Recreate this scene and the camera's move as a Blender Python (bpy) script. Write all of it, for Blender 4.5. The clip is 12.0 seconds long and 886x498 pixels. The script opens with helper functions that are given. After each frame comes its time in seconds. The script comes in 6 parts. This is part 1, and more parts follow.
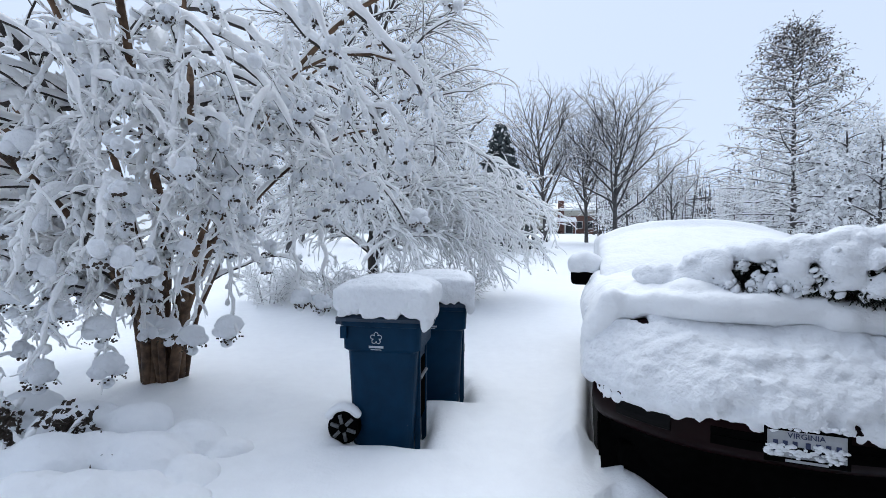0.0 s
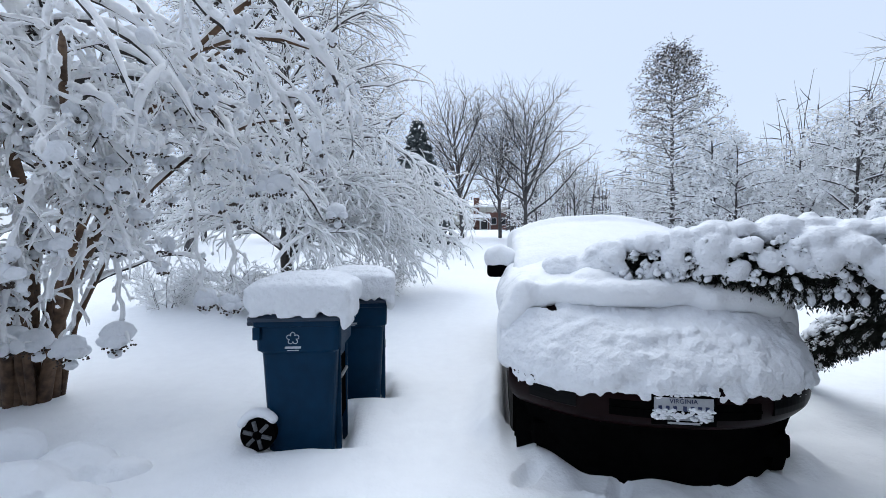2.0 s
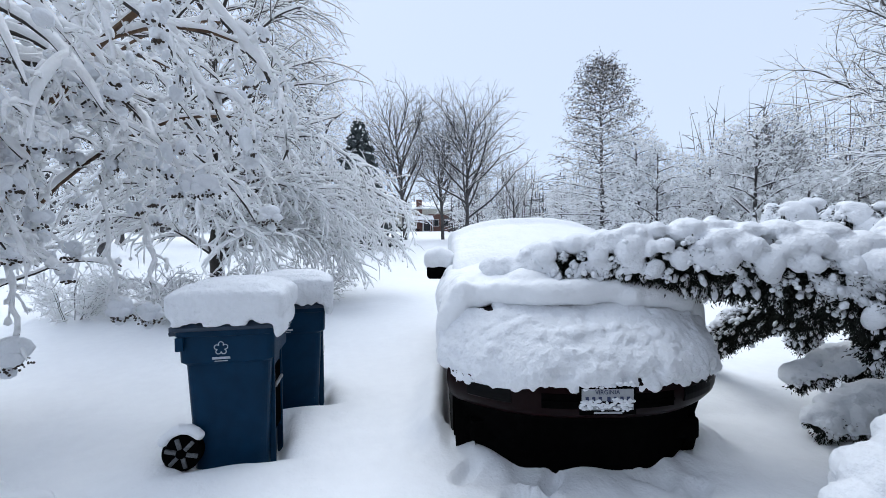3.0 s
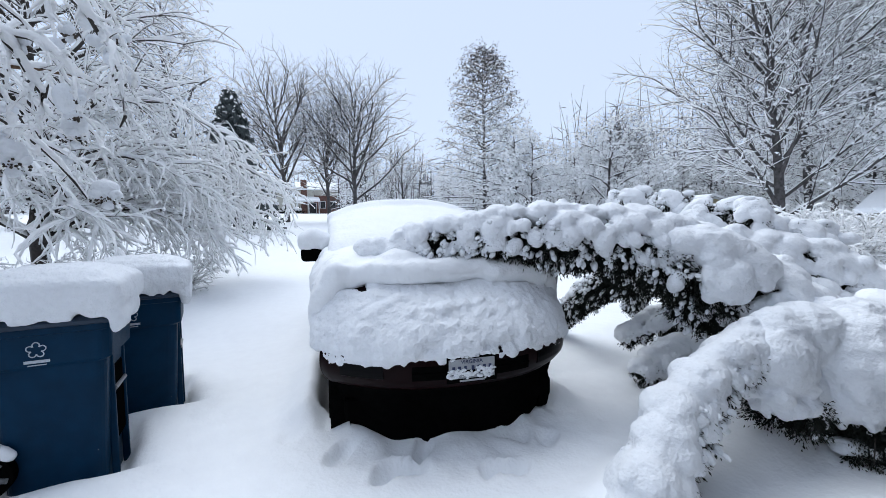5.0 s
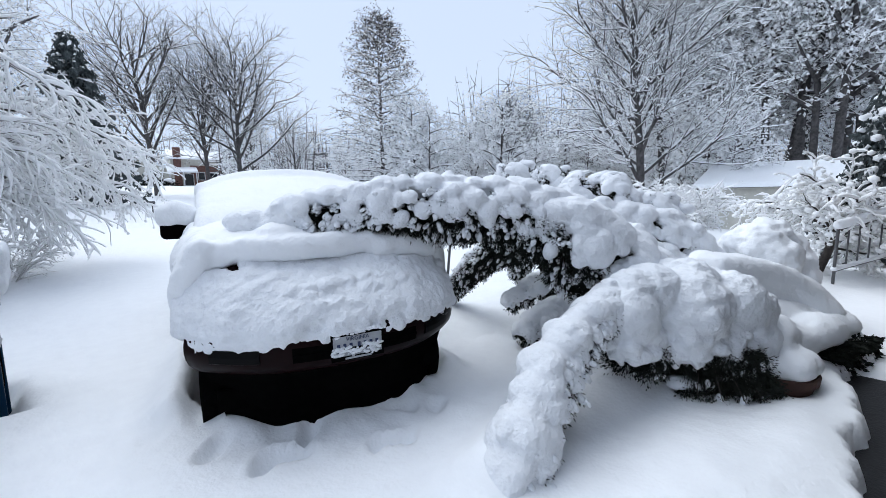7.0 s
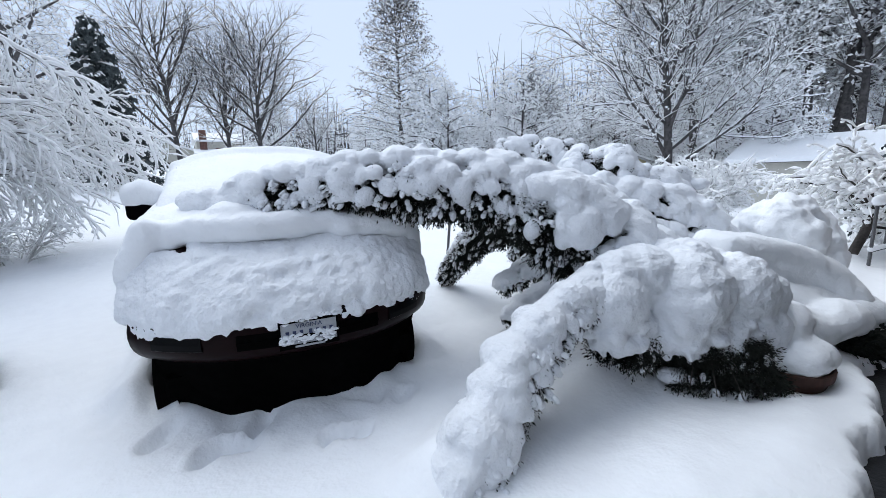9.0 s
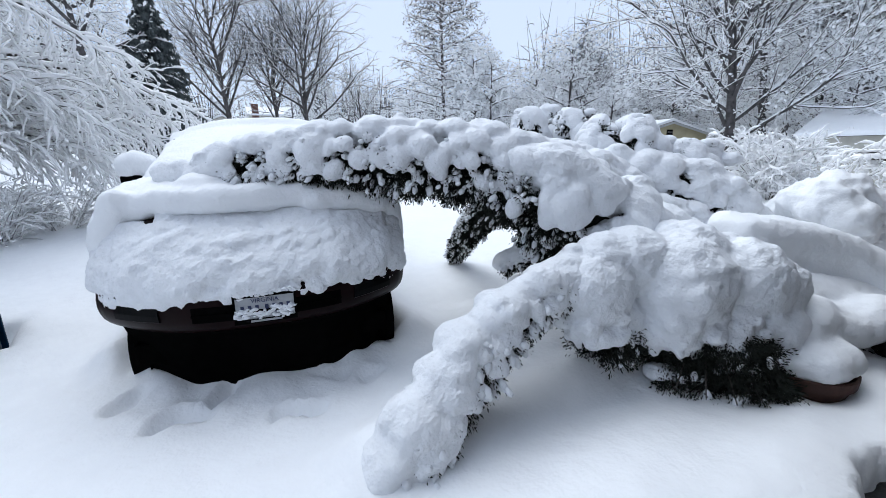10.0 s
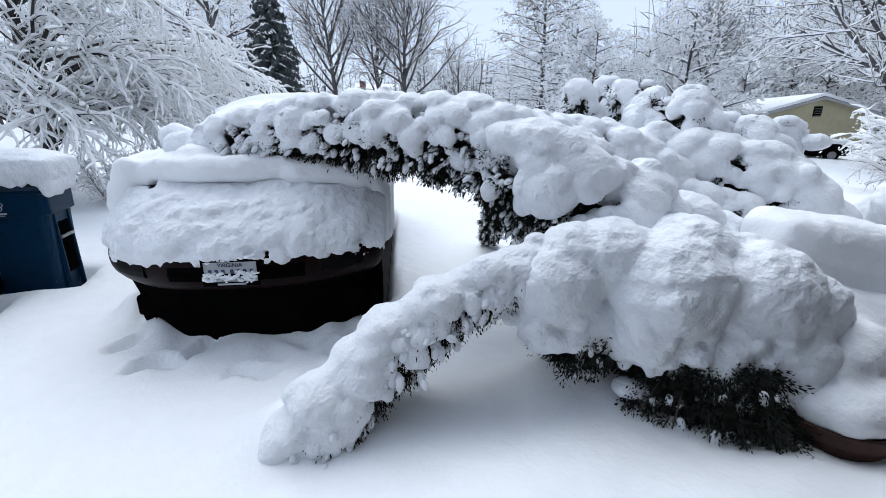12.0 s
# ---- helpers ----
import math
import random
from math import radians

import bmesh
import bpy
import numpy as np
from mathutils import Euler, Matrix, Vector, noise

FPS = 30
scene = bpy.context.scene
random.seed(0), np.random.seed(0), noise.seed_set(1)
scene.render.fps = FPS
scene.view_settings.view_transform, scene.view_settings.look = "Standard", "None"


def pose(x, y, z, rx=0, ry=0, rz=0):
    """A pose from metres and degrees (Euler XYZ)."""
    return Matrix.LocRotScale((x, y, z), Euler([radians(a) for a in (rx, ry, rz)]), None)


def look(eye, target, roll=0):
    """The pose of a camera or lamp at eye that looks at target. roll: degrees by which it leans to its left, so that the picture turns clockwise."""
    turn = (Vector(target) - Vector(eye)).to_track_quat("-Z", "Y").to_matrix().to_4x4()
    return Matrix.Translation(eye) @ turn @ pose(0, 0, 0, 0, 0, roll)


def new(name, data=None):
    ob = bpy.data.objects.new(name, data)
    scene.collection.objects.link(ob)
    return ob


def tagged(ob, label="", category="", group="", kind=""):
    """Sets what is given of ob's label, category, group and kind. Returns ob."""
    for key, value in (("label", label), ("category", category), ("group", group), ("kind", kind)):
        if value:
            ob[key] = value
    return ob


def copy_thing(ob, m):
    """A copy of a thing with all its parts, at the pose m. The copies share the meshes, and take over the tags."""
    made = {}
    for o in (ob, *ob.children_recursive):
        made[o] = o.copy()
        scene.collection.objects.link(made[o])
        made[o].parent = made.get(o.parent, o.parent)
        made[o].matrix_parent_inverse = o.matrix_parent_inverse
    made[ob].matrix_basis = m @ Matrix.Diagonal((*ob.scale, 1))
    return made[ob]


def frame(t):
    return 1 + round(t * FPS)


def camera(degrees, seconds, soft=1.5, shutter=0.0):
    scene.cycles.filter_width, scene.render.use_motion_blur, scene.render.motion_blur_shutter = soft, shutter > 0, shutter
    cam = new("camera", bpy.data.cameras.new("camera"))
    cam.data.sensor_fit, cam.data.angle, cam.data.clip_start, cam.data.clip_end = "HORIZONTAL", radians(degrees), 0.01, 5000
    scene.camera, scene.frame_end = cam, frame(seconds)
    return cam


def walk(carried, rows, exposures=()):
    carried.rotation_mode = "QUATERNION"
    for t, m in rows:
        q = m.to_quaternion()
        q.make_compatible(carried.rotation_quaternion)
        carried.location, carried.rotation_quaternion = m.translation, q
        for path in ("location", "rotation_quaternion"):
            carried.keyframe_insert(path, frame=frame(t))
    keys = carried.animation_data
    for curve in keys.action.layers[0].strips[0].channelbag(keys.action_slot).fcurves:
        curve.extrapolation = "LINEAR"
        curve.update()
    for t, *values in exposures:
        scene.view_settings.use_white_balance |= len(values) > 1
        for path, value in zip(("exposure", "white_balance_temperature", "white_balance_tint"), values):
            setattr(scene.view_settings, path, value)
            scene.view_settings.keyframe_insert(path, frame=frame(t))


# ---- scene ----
cam = camera(93.9, 12.0, 0.8)
METRES, EYE, TILT, LEAN, TURN = 2.05, 1.25, -0.5, -0.3, 0.0
ROWS = [
    (0.0, 0.0, 0.0, 0.0, 0.0, 0.0, -0.0),
    (0.5, -0.0026, -0.0028, -0.0005, -1.99, -0.33, 0.16),
    (1.0, -0.0061, -0.0019, -0.0033, -4.44, -0.6, 0.32),
    (1.5, -0.0097, -0.004, -0.0049, -7.65, -0.7, 0.48),
    (2.0, -0.0072, -0.0072, -0.0056, -11.25, -0.57, 0.68),
    (2.5, 0.0001, -0.0119, -0.0037, -15.09, -0.4, 0.9),
    (3.0, 0.0078, -0.0172, -0.0028, -19.09, -0.45, 1.12),
    (3.5, 0.0133, -0.0243, -0.0044, -23.15, -0.88, 1.3),
    (5.5, 0.0764, -0.0515, -0.0137, -37.84, -4.07, 1.32),
    (6.0, 0.0955, -0.052, -0.0158, -41.57, -4.98, 1.3),
    (6.5, 0.1097, -0.0536, -0.0174, -45.19, -6.09, 1.36),
    (7.0, 0.1156, -0.0541, -0.0196, -47.89, -7.13, 1.44),
    (9.0, 0.3206, -0.1094, -0.0395, -44.65, -9.79, 2.05),
    (9.5, 0.4235, -0.1328, -0.0418, -41.61, -11.28, 1.93),
    (10.0, 0.5388, -0.2041, -0.0523, -38.3, -13.03, 1.75),
    (10.5, 0.6312, -0.2412, -0.0583, -34.71, -14.55, 1.44),
    (11.0, 0.7293, -0.2609, -0.0638, -31.13, -15.54, 1.26),
    (11.5, 0.8131, -0.3042, -0.0633, -27.84, -15.82, 1.07),
    (12.0, 0.8919, -0.3536, -0.0655, -24.67, -15.67, 0.9),
]
walk(cam, [(t, pose(0, 0, EYE, TILT, LEAN, TURN) @ pose(METRES * x, METRES * y, METRES * z, 90 + pitch, roll, yaw)) for t, x, y, z, yaw, pitch, roll in ROWS],
     [(0.0, 0.0), (8.0, 0.0), (10.0, 0.03), (12.0, 0.10)])


# ---- light ----
world = bpy.data.worlds.new("overcast_sky")
scene.world = world
world.use_nodes = True
wn, wl = world.node_tree.nodes, world.node_tree.links
wn.clear()
w_out = wn.new("ShaderNodeOutputWorld")
w_sky = wn.new("ShaderNodeTexSky")
w_sky.sky_type = "NISHITA"
w_sky.sun_disc = False
w_sky.sun_elevation = radians(55)
w_sky.sun_rotation = radians(-10)
w_bg = wn.new("ShaderNodeBackground")
w_bg.inputs["Strength"].default_value = 0.02
w_cloud = wn.new("ShaderNodeBackground")
w_cloud.inputs["Color"].default_value = (0.675, 0.79, 0.995, 1)
w_cloud.inputs["Strength"].default_value = 0.93
w_add = wn.new("ShaderNodeAddShader")
wl.new(w_sky.outputs[0], w_bg.inputs["Color"])
wl.new(w_bg.outputs[0], w_add.inputs[0])
wl.new(w_cloud.outputs[0], w_add.inputs[1])
wl.new(w_add.outputs[0], w_out.inputs["Surface"])

sun_data = bpy.data.lights.new("sun", "SUN")
sun_data.energy = 1.85
sun_data.angle = radians(60)
sun_data.color = (0.94, 0.98, 1.0)
sun = new("sun", sun_data)
sun.matrix_world = look((1, 17, 28), (0, 0, 0))


# ---- materials ----
def material(name, color, rough=0.6, metal=0.0, vary=0.15, grain=20.0, bump=0.0, bump_scale=60.0, big=0.0, big_scale=6.0,
             spec=0.5, color2=None, patch=3.0, coat=0.0):
    """Principled surface with colour variation at two scales and two scales of relief."""
    m = bpy.data.materials.new(name)
    m.use_nodes = True
    nt = m.node_tree
    n, l = nt.nodes, nt.links
    b = n["Principled BSDF"]
    b.inputs["Roughness"].default_value = rough
    b.inputs["Metallic"].default_value = metal
    b.inputs["Specular IOR Level"].default_value = spec
    b.inputs["Coat Weight"].default_value = coat
    geo = n.new("ShaderNodeNewGeometry")
    t1 = n.new("ShaderNodeTexNoise")
    t1.inputs["Scale"].default_value = grain
    t1.inputs["Detail"].default_value = 4
    t2 = n.new("ShaderNodeTexNoise")
    t2.inputs["Scale"].default_value = patch
    t2.inputs["Detail"].default_value = 2
    for t in (t1, t2):
        l.new(geo.outputs["Position"], t.inputs["Vector"])
    add = n.new("ShaderNodeMath")
    add.operation = "ADD"
    l.new(t1.outputs[0], add.inputs[0])
    l.new(t2.outputs[0], add.inputs[1])
    ramp = n.new("ShaderNodeValToRGB")
    c = Vector(color)
    lo = c * (1 - vary)
    hi = Vector(color2) if color2 else c * (1 + vary)
    ramp.color_ramp.elements[0].position = 0.38
    ramp.color_ramp.elements[1].position = 0.62
    ramp.color_ramp.elements[0].color = (*lo, 1)
    ramp.color_ramp.elements[1].color = (*[min(v, 0.95) for v in hi], 1)
    half = n.new("ShaderNodeMath")
    half.operation = "MULTIPLY"
    half.inputs[1].default_value = 0.5
    l.new(add.outputs[0], half.inputs[0])
    l.new(half.outputs[0], ramp.inputs[0])
    l.new(ramp.outputs[0], b.inputs["Base Color"])
    last = None
    for amount, size in ((big, big_scale), (bump, bump_scale)):
        if amount:
            t = n.new("ShaderNodeTexNoise")
            t.inputs["Scale"].default_value = size
            t.inputs["Detail"].default_value = 3
            l.new(geo.outputs["Position"], t.inputs["Vector"])
            bp = n.new("ShaderNodeBump")
            bp.inputs["Strength"].default_value = 1.0
            bp.inputs["Distance"].default_value = amount
            l.new(t.outputs[0], bp.inputs["Height"])
            if last:
                l.new(last.outputs[0], bp.inputs["Normal"])
            last = bp
    if last:
        l.new(last.outputs[0], b.inputs["Normal"])
    return m


SNOW = material("snow", (0.90, 0.915, 0.935), 0.55, vary=0.02, grain=8, patch=0.8, bump=0.004, bump_scale=45, big=0.012, big_scale=9, spec=0.25)
SNOW_LUMPY = material("snow_crusted", (0.83, 0.85, 0.88), 0.6, vary=0.03, grain=30, bump=0.007, bump_scale=60, big=0.010, big_scale=18, spec=0.2)
SNOW_TWIG = material("snow_on_twigs", (0.94, 0.945, 0.95), 0.6, vary=0.03, grain=20, bump=0.012, bump_scale=30, spec=0.2)
SNOW_FAR = material("snow_far", (0.91, 0.925, 0.945), 0.7, vary=0.04, grain=2, spec=0.1)
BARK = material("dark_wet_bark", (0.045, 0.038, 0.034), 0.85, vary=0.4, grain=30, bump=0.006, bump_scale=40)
# bark of distant trees, lightened in its colour to imitate haze
BARK_FAR = material("far_bark_hazed", (0.085, 0.08, 0.08), 0.9, vary=0.35, grain=6, spec=0.2)
BARK_CRAPE = material("peeling_brown_bark", (0.07, 0.034, 0.018), 0.8, vary=0.45, grain=14, color2=(0.16, 0.095, 0.055), bump=0.006, bump_scale=30)
POD = material("dry_seed_heads", (0.06, 0.045, 0.035), 0.9, vary=0.4, grain=60)
# dark foliage, its colour lowered further so that shaded hollows come out black
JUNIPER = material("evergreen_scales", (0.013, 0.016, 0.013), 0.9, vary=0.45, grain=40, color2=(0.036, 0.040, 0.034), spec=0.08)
# needle colour raised to carry the pale veil of distance
SPRUCE = material("spruce_needles_hazed", (0.06, 0.075, 0.075), 0.9, vary=0.4, grain=5, color2=(0.13, 0.15, 0.155), spec=0.2)
RUSSET = material("russet_foliage", (0.075, 0.062, 0.052), 0.9, vary=0.35, grain=4, color2=(0.13, 0.11, 0.095), spec=0.1)
BIN_BLUE = material("blue_plastic", (0.002, 0.026, 0.060), 0.45, vary=0.12, grain=12, bump=0.0012, bump_scale=180, spec=0.10)
BIN_LID = material("dark_blue_plastic", (0.008, 0.024, 0.05), 0.5, vary=0.15, grain=12, bump=0.001, bump_scale=150)
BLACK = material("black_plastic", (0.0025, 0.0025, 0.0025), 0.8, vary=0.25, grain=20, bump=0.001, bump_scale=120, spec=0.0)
RUBBER = material("tyre_rubber", (0.003, 0.003, 0.003), 0.9, spec=0.0, vary=0.3, grain=30, bump=0.003, bump_scale=90)
PAINT = material("maroon_car_paint", (0.007, 0.0018, 0.0022), 0.4, vary=0.2, grain=8, spec=0.07)
LAMP_LENS = material("dark_lamp_lens", (0.003, 0.003, 0.0035), 0.35, vary=0.1, grain=30, spec=0.06)
ALLOY = material("dull_alloy", (0.25, 0.25, 0.26), 0.4, metal=0.8, vary=0.2, grain=20)
PLATE = material("plate_white", (0.36, 0.375, 0.40), 0.45, vary=0.08, grain=40)
PLATE_BLUE = material("plate_dark_blue", (0.02, 0.03, 0.09), 0.5, vary=0.1)
EMBLEM = material("grey_print", (0.42, 0.47, 0.52), 0.5, vary=0.15, grain=90)
SLATE = material("wet_dark_slab", (0.009, 0.0095, 0.011), 0.6, spec=0.3, vary=0.35, grain=14, bump=0.004, bump_scale=50)
ASPHALT = material("asphalt", (0.02, 0.02, 0.021), 0.9, vary=0.3, grain=60, bump=0.004, bump_scale=120)
# terracotta darkened: the shade on the pot is in this colour
TERRACOTTA = material("shaded_terracotta", (0.065, 0.027, 0.019), 0.8, vary=0.25, grain=16, bump=0.003, bump_scale=40)
SIDING_CREAM = material("cream_siding", (0.55, 0.53, 0.47), 0.7, vary=0.06, grain=3)
SIDING_TAN = material("tan_gable", (0.46, 0.41, 0.27), 0.75, vary=0.06, grain=2)
BRICK_WALL = material("brick_red", (0.14, 0.07, 0.055), 0.85, vary=0.25, grain=12)
DARK_OPEN = material("dark_glass", (0.02, 0.022, 0.025), 0.15, vary=0.2, grain=3)
WHITE_PAINT = material("white_paint", (0.68, 0.69, 0.70), 0.5, vary=0.05, grain=20)
METAL_RAIL = material("painted_rail_metal", (0.10, 0.10, 0.105), 0.45, metal=0.3, vary=0.2, grain=30)
# tones of the unseen house, kept dark to cut the light on near snow
WALL_PAINT = material("unseen_house_wall", (0.22, 0.19, 0.175), 0.8, vary=0.08, grain=4)
SOFFIT = material("unseen_porch_ceiling", (0.30, 0.29, 0.28), 0.8, vary=0.08, grain=4)


# ---- building helpers ----
def empty(name, m=None):
    ob = new(name)
    ob.empty_display_size = 0.2
    if m is not None:
        ob.matrix_world = m
    return ob


def smooth(me, on=True):
    me.polygons.foreach_set("use_smooth", [on] * len(me.polygons))


def child(name, me, parent, label=""):
    ob = new(name, me)
    ob.parent = parent
    if label:
        tagged(ob, label)
    return ob


def part(name, bm, mat, parent, label="", soft=False):
    me = bpy.data.meshes.new(name)
    bmesh.ops.recalc_face_normals(bm, faces=bm.faces)
    bm.to_mesh(me)
    bm.free()
    me.materials.append(mat)
    smooth(me, soft)
    return child(name, me, parent, label)


def box_bm(lo, hi, bevel=0.0, seg=2, bm=None):
    bm = bm or bmesh.new()
    c = [(a + b) / 2 for a, b in zip(lo, hi)]
    s = [b - a for a, b in zip(lo, hi)]
    got = bmesh.ops.create_cube(bm, size=1.0, matrix=Matrix.LocRotScale(c, None, s))
    if bevel:
        edges = list({e for v in got["verts"] for e in v.link_edges})
        bmesh.ops.bevel(bm, geom=edges, offset=bevel, segments=seg, affect="EDGES", profile=0.5)
    return bm


def rod_bm(a, b, r, sides=10, bm=None, r2=None):
    bm = bm or bmesh.new()
    a, b = Vector(a), Vector(b)
    q = (b - a).to_track_quat("Z", "Y").to_matrix().to_4x4()
    bmesh.ops.create_cone(bm, cap_ends=True, segments=sides, radius1=r, radius2=r if r2 is None else r2, depth=(b - a).length,
                          matrix=Matrix.Translation((a + b) / 2) @ q)
    return bm


def quick_mesh(name, verts, faces, mat, soft=True):
    """A mesh from arrays; faces is n x 3 or n x 4."""
    me = bpy.data.meshes.new(name)
    faces = np.asarray(faces, np.int32)
    n, k = faces.shape
    me.vertices.add(len(verts))
    me.vertices.foreach_set("co", np.asarray(verts, np.float32).ravel())
    me.loops.add(n * k)
    me.loops.foreach_set("vertex_index", faces.ravel())
    me.polygons.add(n)
    me.polygons.foreach_set("loop_start", np.arange(n, dtype=np.int32) * k)
    me.polygons.foreach_set("use_smooth", np.full(n, soft))
    me.update(calc_edges=True)
    me.materials.append(mat)
    return me


def tubes(paths, sides, mat, name, soft=True):
    """One mesh of tapered tubes. paths: pairs of points (n x 3) and radii (n), or radii (n x 2) for width and height."""
    groups = {}
    for pts, rad in paths:
        rad = np.asarray(rad, float)
        if rad.ndim == 1:
            rad = np.stack([rad, rad], 1)
        groups.setdefault(len(pts), []).append((pts, rad))
    ang = np.arange(sides) * 2 * math.pi / sides + math.pi / 2
    ca, sa = np.cos(ang), np.sin(ang)
    V, F, base = [], [], 0
    for n, rows in groups.items():
        P = np.array([r[0] for r in rows], float)
        R = np.array([r[1] for r in rows], float)
        R[:, -1] *= 0.45
        tan = np.gradient(P, axis=1)
        tan /= np.linalg.norm(tan, axis=2)[..., None] + 1e-9
        side = np.stack([tan[..., 1], -tan[..., 0], np.zeros(tan.shape[:2])], 2)
        ln = np.linalg.norm(side, axis=2)
        side[ln < 0.05] = (1, 0, 0)
        side /= np.linalg.norm(side, axis=2)[..., None]
        up = np.cross(side, tan)
        ring = P[:, :, None] + side[:, :, None] * (ca[None, None, :, None] * R[:, :, None, :1]) + up[:, :, None] * (sa[None, None, :, None] * R[:, :, None, 1:])
        m = len(rows)
        idx = base + np.arange(m * n * sides).reshape(m, n, sides)
        nxt = np.roll(idx, -1, axis=2)
        f = np.stack([idx[:, :-1], nxt[:, :-1], nxt[:, 1:], idx[:, 1:]], 3)
        V.append(ring.reshape(-1, 3))
        F.append(f.reshape(-1, 4))
        base += m * n * sides
    return quick_mesh(name, np.concatenate(V), np.concatenate(F), mat, soft)


def limb(rng, p, d, length, n, wander, gravity):
    """A wandering line of n + 1 points from p along d, drawn down (or up) by gravity."""
    p, d = np.array(p, float), np.array(d, float)
    d /= np.linalg.norm(d)
    out = [p.copy()]
    for i in range(n):
        d = d + rng.normal(0, wander, 3) + np.array([0, 0, -gravity * (i + 1) / n])
        d /= np.linalg.norm(d)
        p = p + d * (length / n)
        out.append(p.copy())
    return np.array(out)


def turned(rng, d, angle, az):
    d = d / np.linalg.norm(d)
    a = np.cross(d, (0.31, 0.17, 0.93))
    if np.linalg.norm(a) < 1e-3:
        a = np.array([1.0, 0, 0])
    a /= np.linalg.norm(a)
    b = np.cross(d, a)
    return d * math.cos(angle) + (a * math.cos(az) + b * math.sin(az)) * math.sin(angle)


def branches(rng, parents, count, span, angle, length, n, wander, gravity, radius, shape=lambda s: 1.0, flat=0.0):
    """Children along every parent line. Returns pairs of points and radii."""
    out = []
    for pts, rad in parents:
        m = len(pts) - 1
        az0 = rng.uniform(0, 6.28)
        for j in range(count):
            s = span[0] + (span[1] - span[0]) * (j + rng.uniform(0, 1)) / count
            x = s * m
            i = min(int(x), m - 1)
            p = pts[i] + (pts[i + 1] - pts[i]) * (x - i)
            d = pts[i + 1] - pts[i]
            c = turned(rng, d, radians(angle * rng.uniform(0.7, 1.3)), az0 + j * 2.4)
            c[2] *= 1 - flat
            l = length * rng.uniform(0.65, 1.25) * shape(s)
            q = limb(rng, p, c, l, n, wander, gravity)
            r0 = min(radius, (rad[i] if np.ndim(rad[i]) == 0 else rad[i][0]) * 0.8)
            out.append((q, np.linspace(r0, r0 * 0.45, n + 1)))
    return out


def snow_on(rng, paths, depth, lump=0.35, sink=0.35, taper=0.0):
    """A bank of snow along the upper side of every line, thinner where it is steep."""
    out = []
    for pts, rad in paths:
        tan = np.gradient(pts, axis=0)
        tan /= np.linalg.norm(tan, axis=1)[:, None] + 1e-9
        level = np.sqrt(np.clip(1 - tan[:, 2] ** 2, 0, 1))
        r = np.asarray(rad)
        k = rng.uniform(1 - lump, 1 + lump, len(pts)) * np.linspace(1, 1 - taper, len(pts))
        h = depth * k * (0.35 + 0.65 * level) + 0.15 * r
        w = np.minimum(h, r * 0.9 + depth * 0.75 * k)
        h[-1] *= 0.9
        w[-1] *= 0.9
        q = pts + np.stack([np.zeros(len(pts)), np.zeros(len(pts)), r * 0.6 + h * (1 - sink)], 1)
        out.append((q, np.stack([w, h], 1)))
    return out


ICO = {}


def ico(sub):
    if sub not in ICO:
        bm = bmesh.new()
        bmesh.ops.create_icosphere(bm, subdivisions=max(sub, 1), radius=1.0)
        bm.verts.ensure_lookup_table()
        ICO[sub] = (np.array([v.co[:] for v in bm.verts]), np.array([[v.index for v in f.verts] for f in bm.faces]))
        bm.free()
    return ICO[sub]


def balls_mesh(name, balls, mat, sub=2, rough=0.0, seed=0):
    """One mesh of ellipsoids. balls: rows of centre and three radii."""
    v, f = ico(sub)
    rng = np.random.default_rng(seed)
    V, F = [], []
    for k, b in enumerate(balls):
        w = v.copy()
        if rough:
            w *= 1 + rng.uniform(-rough, rough, (len(v), 1))
        V.append(w * np.array(b[3:6]) + np.array(b[:3]))
        F.append(f + k * len(v))
    return quick_mesh(name, np.concatenate(V), np.concatenate(F), mat)


CLOUD = {}


def cloud_tex(size):
    if size not in CLOUD:
        t = bpy.data.textures.new("lumps", "CLOUDS")
        t.noise_scale = size
        t.noise_depth = 3
        CLOUD[size] = t
    return CLOUD[size]


def snow_mass(name, balls, mat, parent=None, voxel=0.03, smoothing=6, lumps=((0.12, 0.03),), label="", seed=0):
    """Ellipsoids melted into one drift of snow."""
    me = balls_mesh(name, balls, mat, 2, 0.0, seed)
    ob = new(name, me)
    if parent:
        ob.parent = parent
    if label:
        tagged(ob, label)
    r = ob.modifiers.new("melt", "REMESH")
    r.mode, r.voxel_size, r.use_smooth_shade = "VOXEL", voxel, True
    s = ob.modifiers.new("soften", "SMOOTH")
    s.factor, s.iterations = 0.6, smoothing
    for size, amount in lumps:
        d = ob.modifiers.new("lumps", "DISPLACE")
        d.texture, d.texture_coords, d.strength, d.mid_level = cloud_tex(size), "GLOBAL", amount, 0.5
    return ob


# ---- the ground ----
CAR_POSE = pose(1.621, 1.841, 0, 0, 0, -19.1)
CAR_INV = CAR_POSE.inverted()
CAR_X = np.array(CAR_POSE.to_3x3() @ Vector((1, 0, 0)))
CAR_Y = np.array(CAR_POSE.to_3x3() @ Vector((0, 1, 0)))
PRINTS = ((0.95, 2.32, 0.13, 0.09, 0.035), (1.18, 1.98, 0.20, 0.10, 0.06), (1.40, 2.06, 0.10, 0.08, 0.05), (1.68, 1.63, 0.20, 0.08, 0.055), (2.17, 1.74, 0.12, 0.10, 0.025), (0.80, 2.75, 0.14, 0.12, 0.012), (2.0, 1.9, 0.12, 0.1, 0.025))
BINS = [(-0.42, 3.30), (-0.06, 4.14)]


def sm(a, b, x):
    t = np.clip((x - a) / (b - a), 0, 1)
    return t * t * (3 - 2 * t)


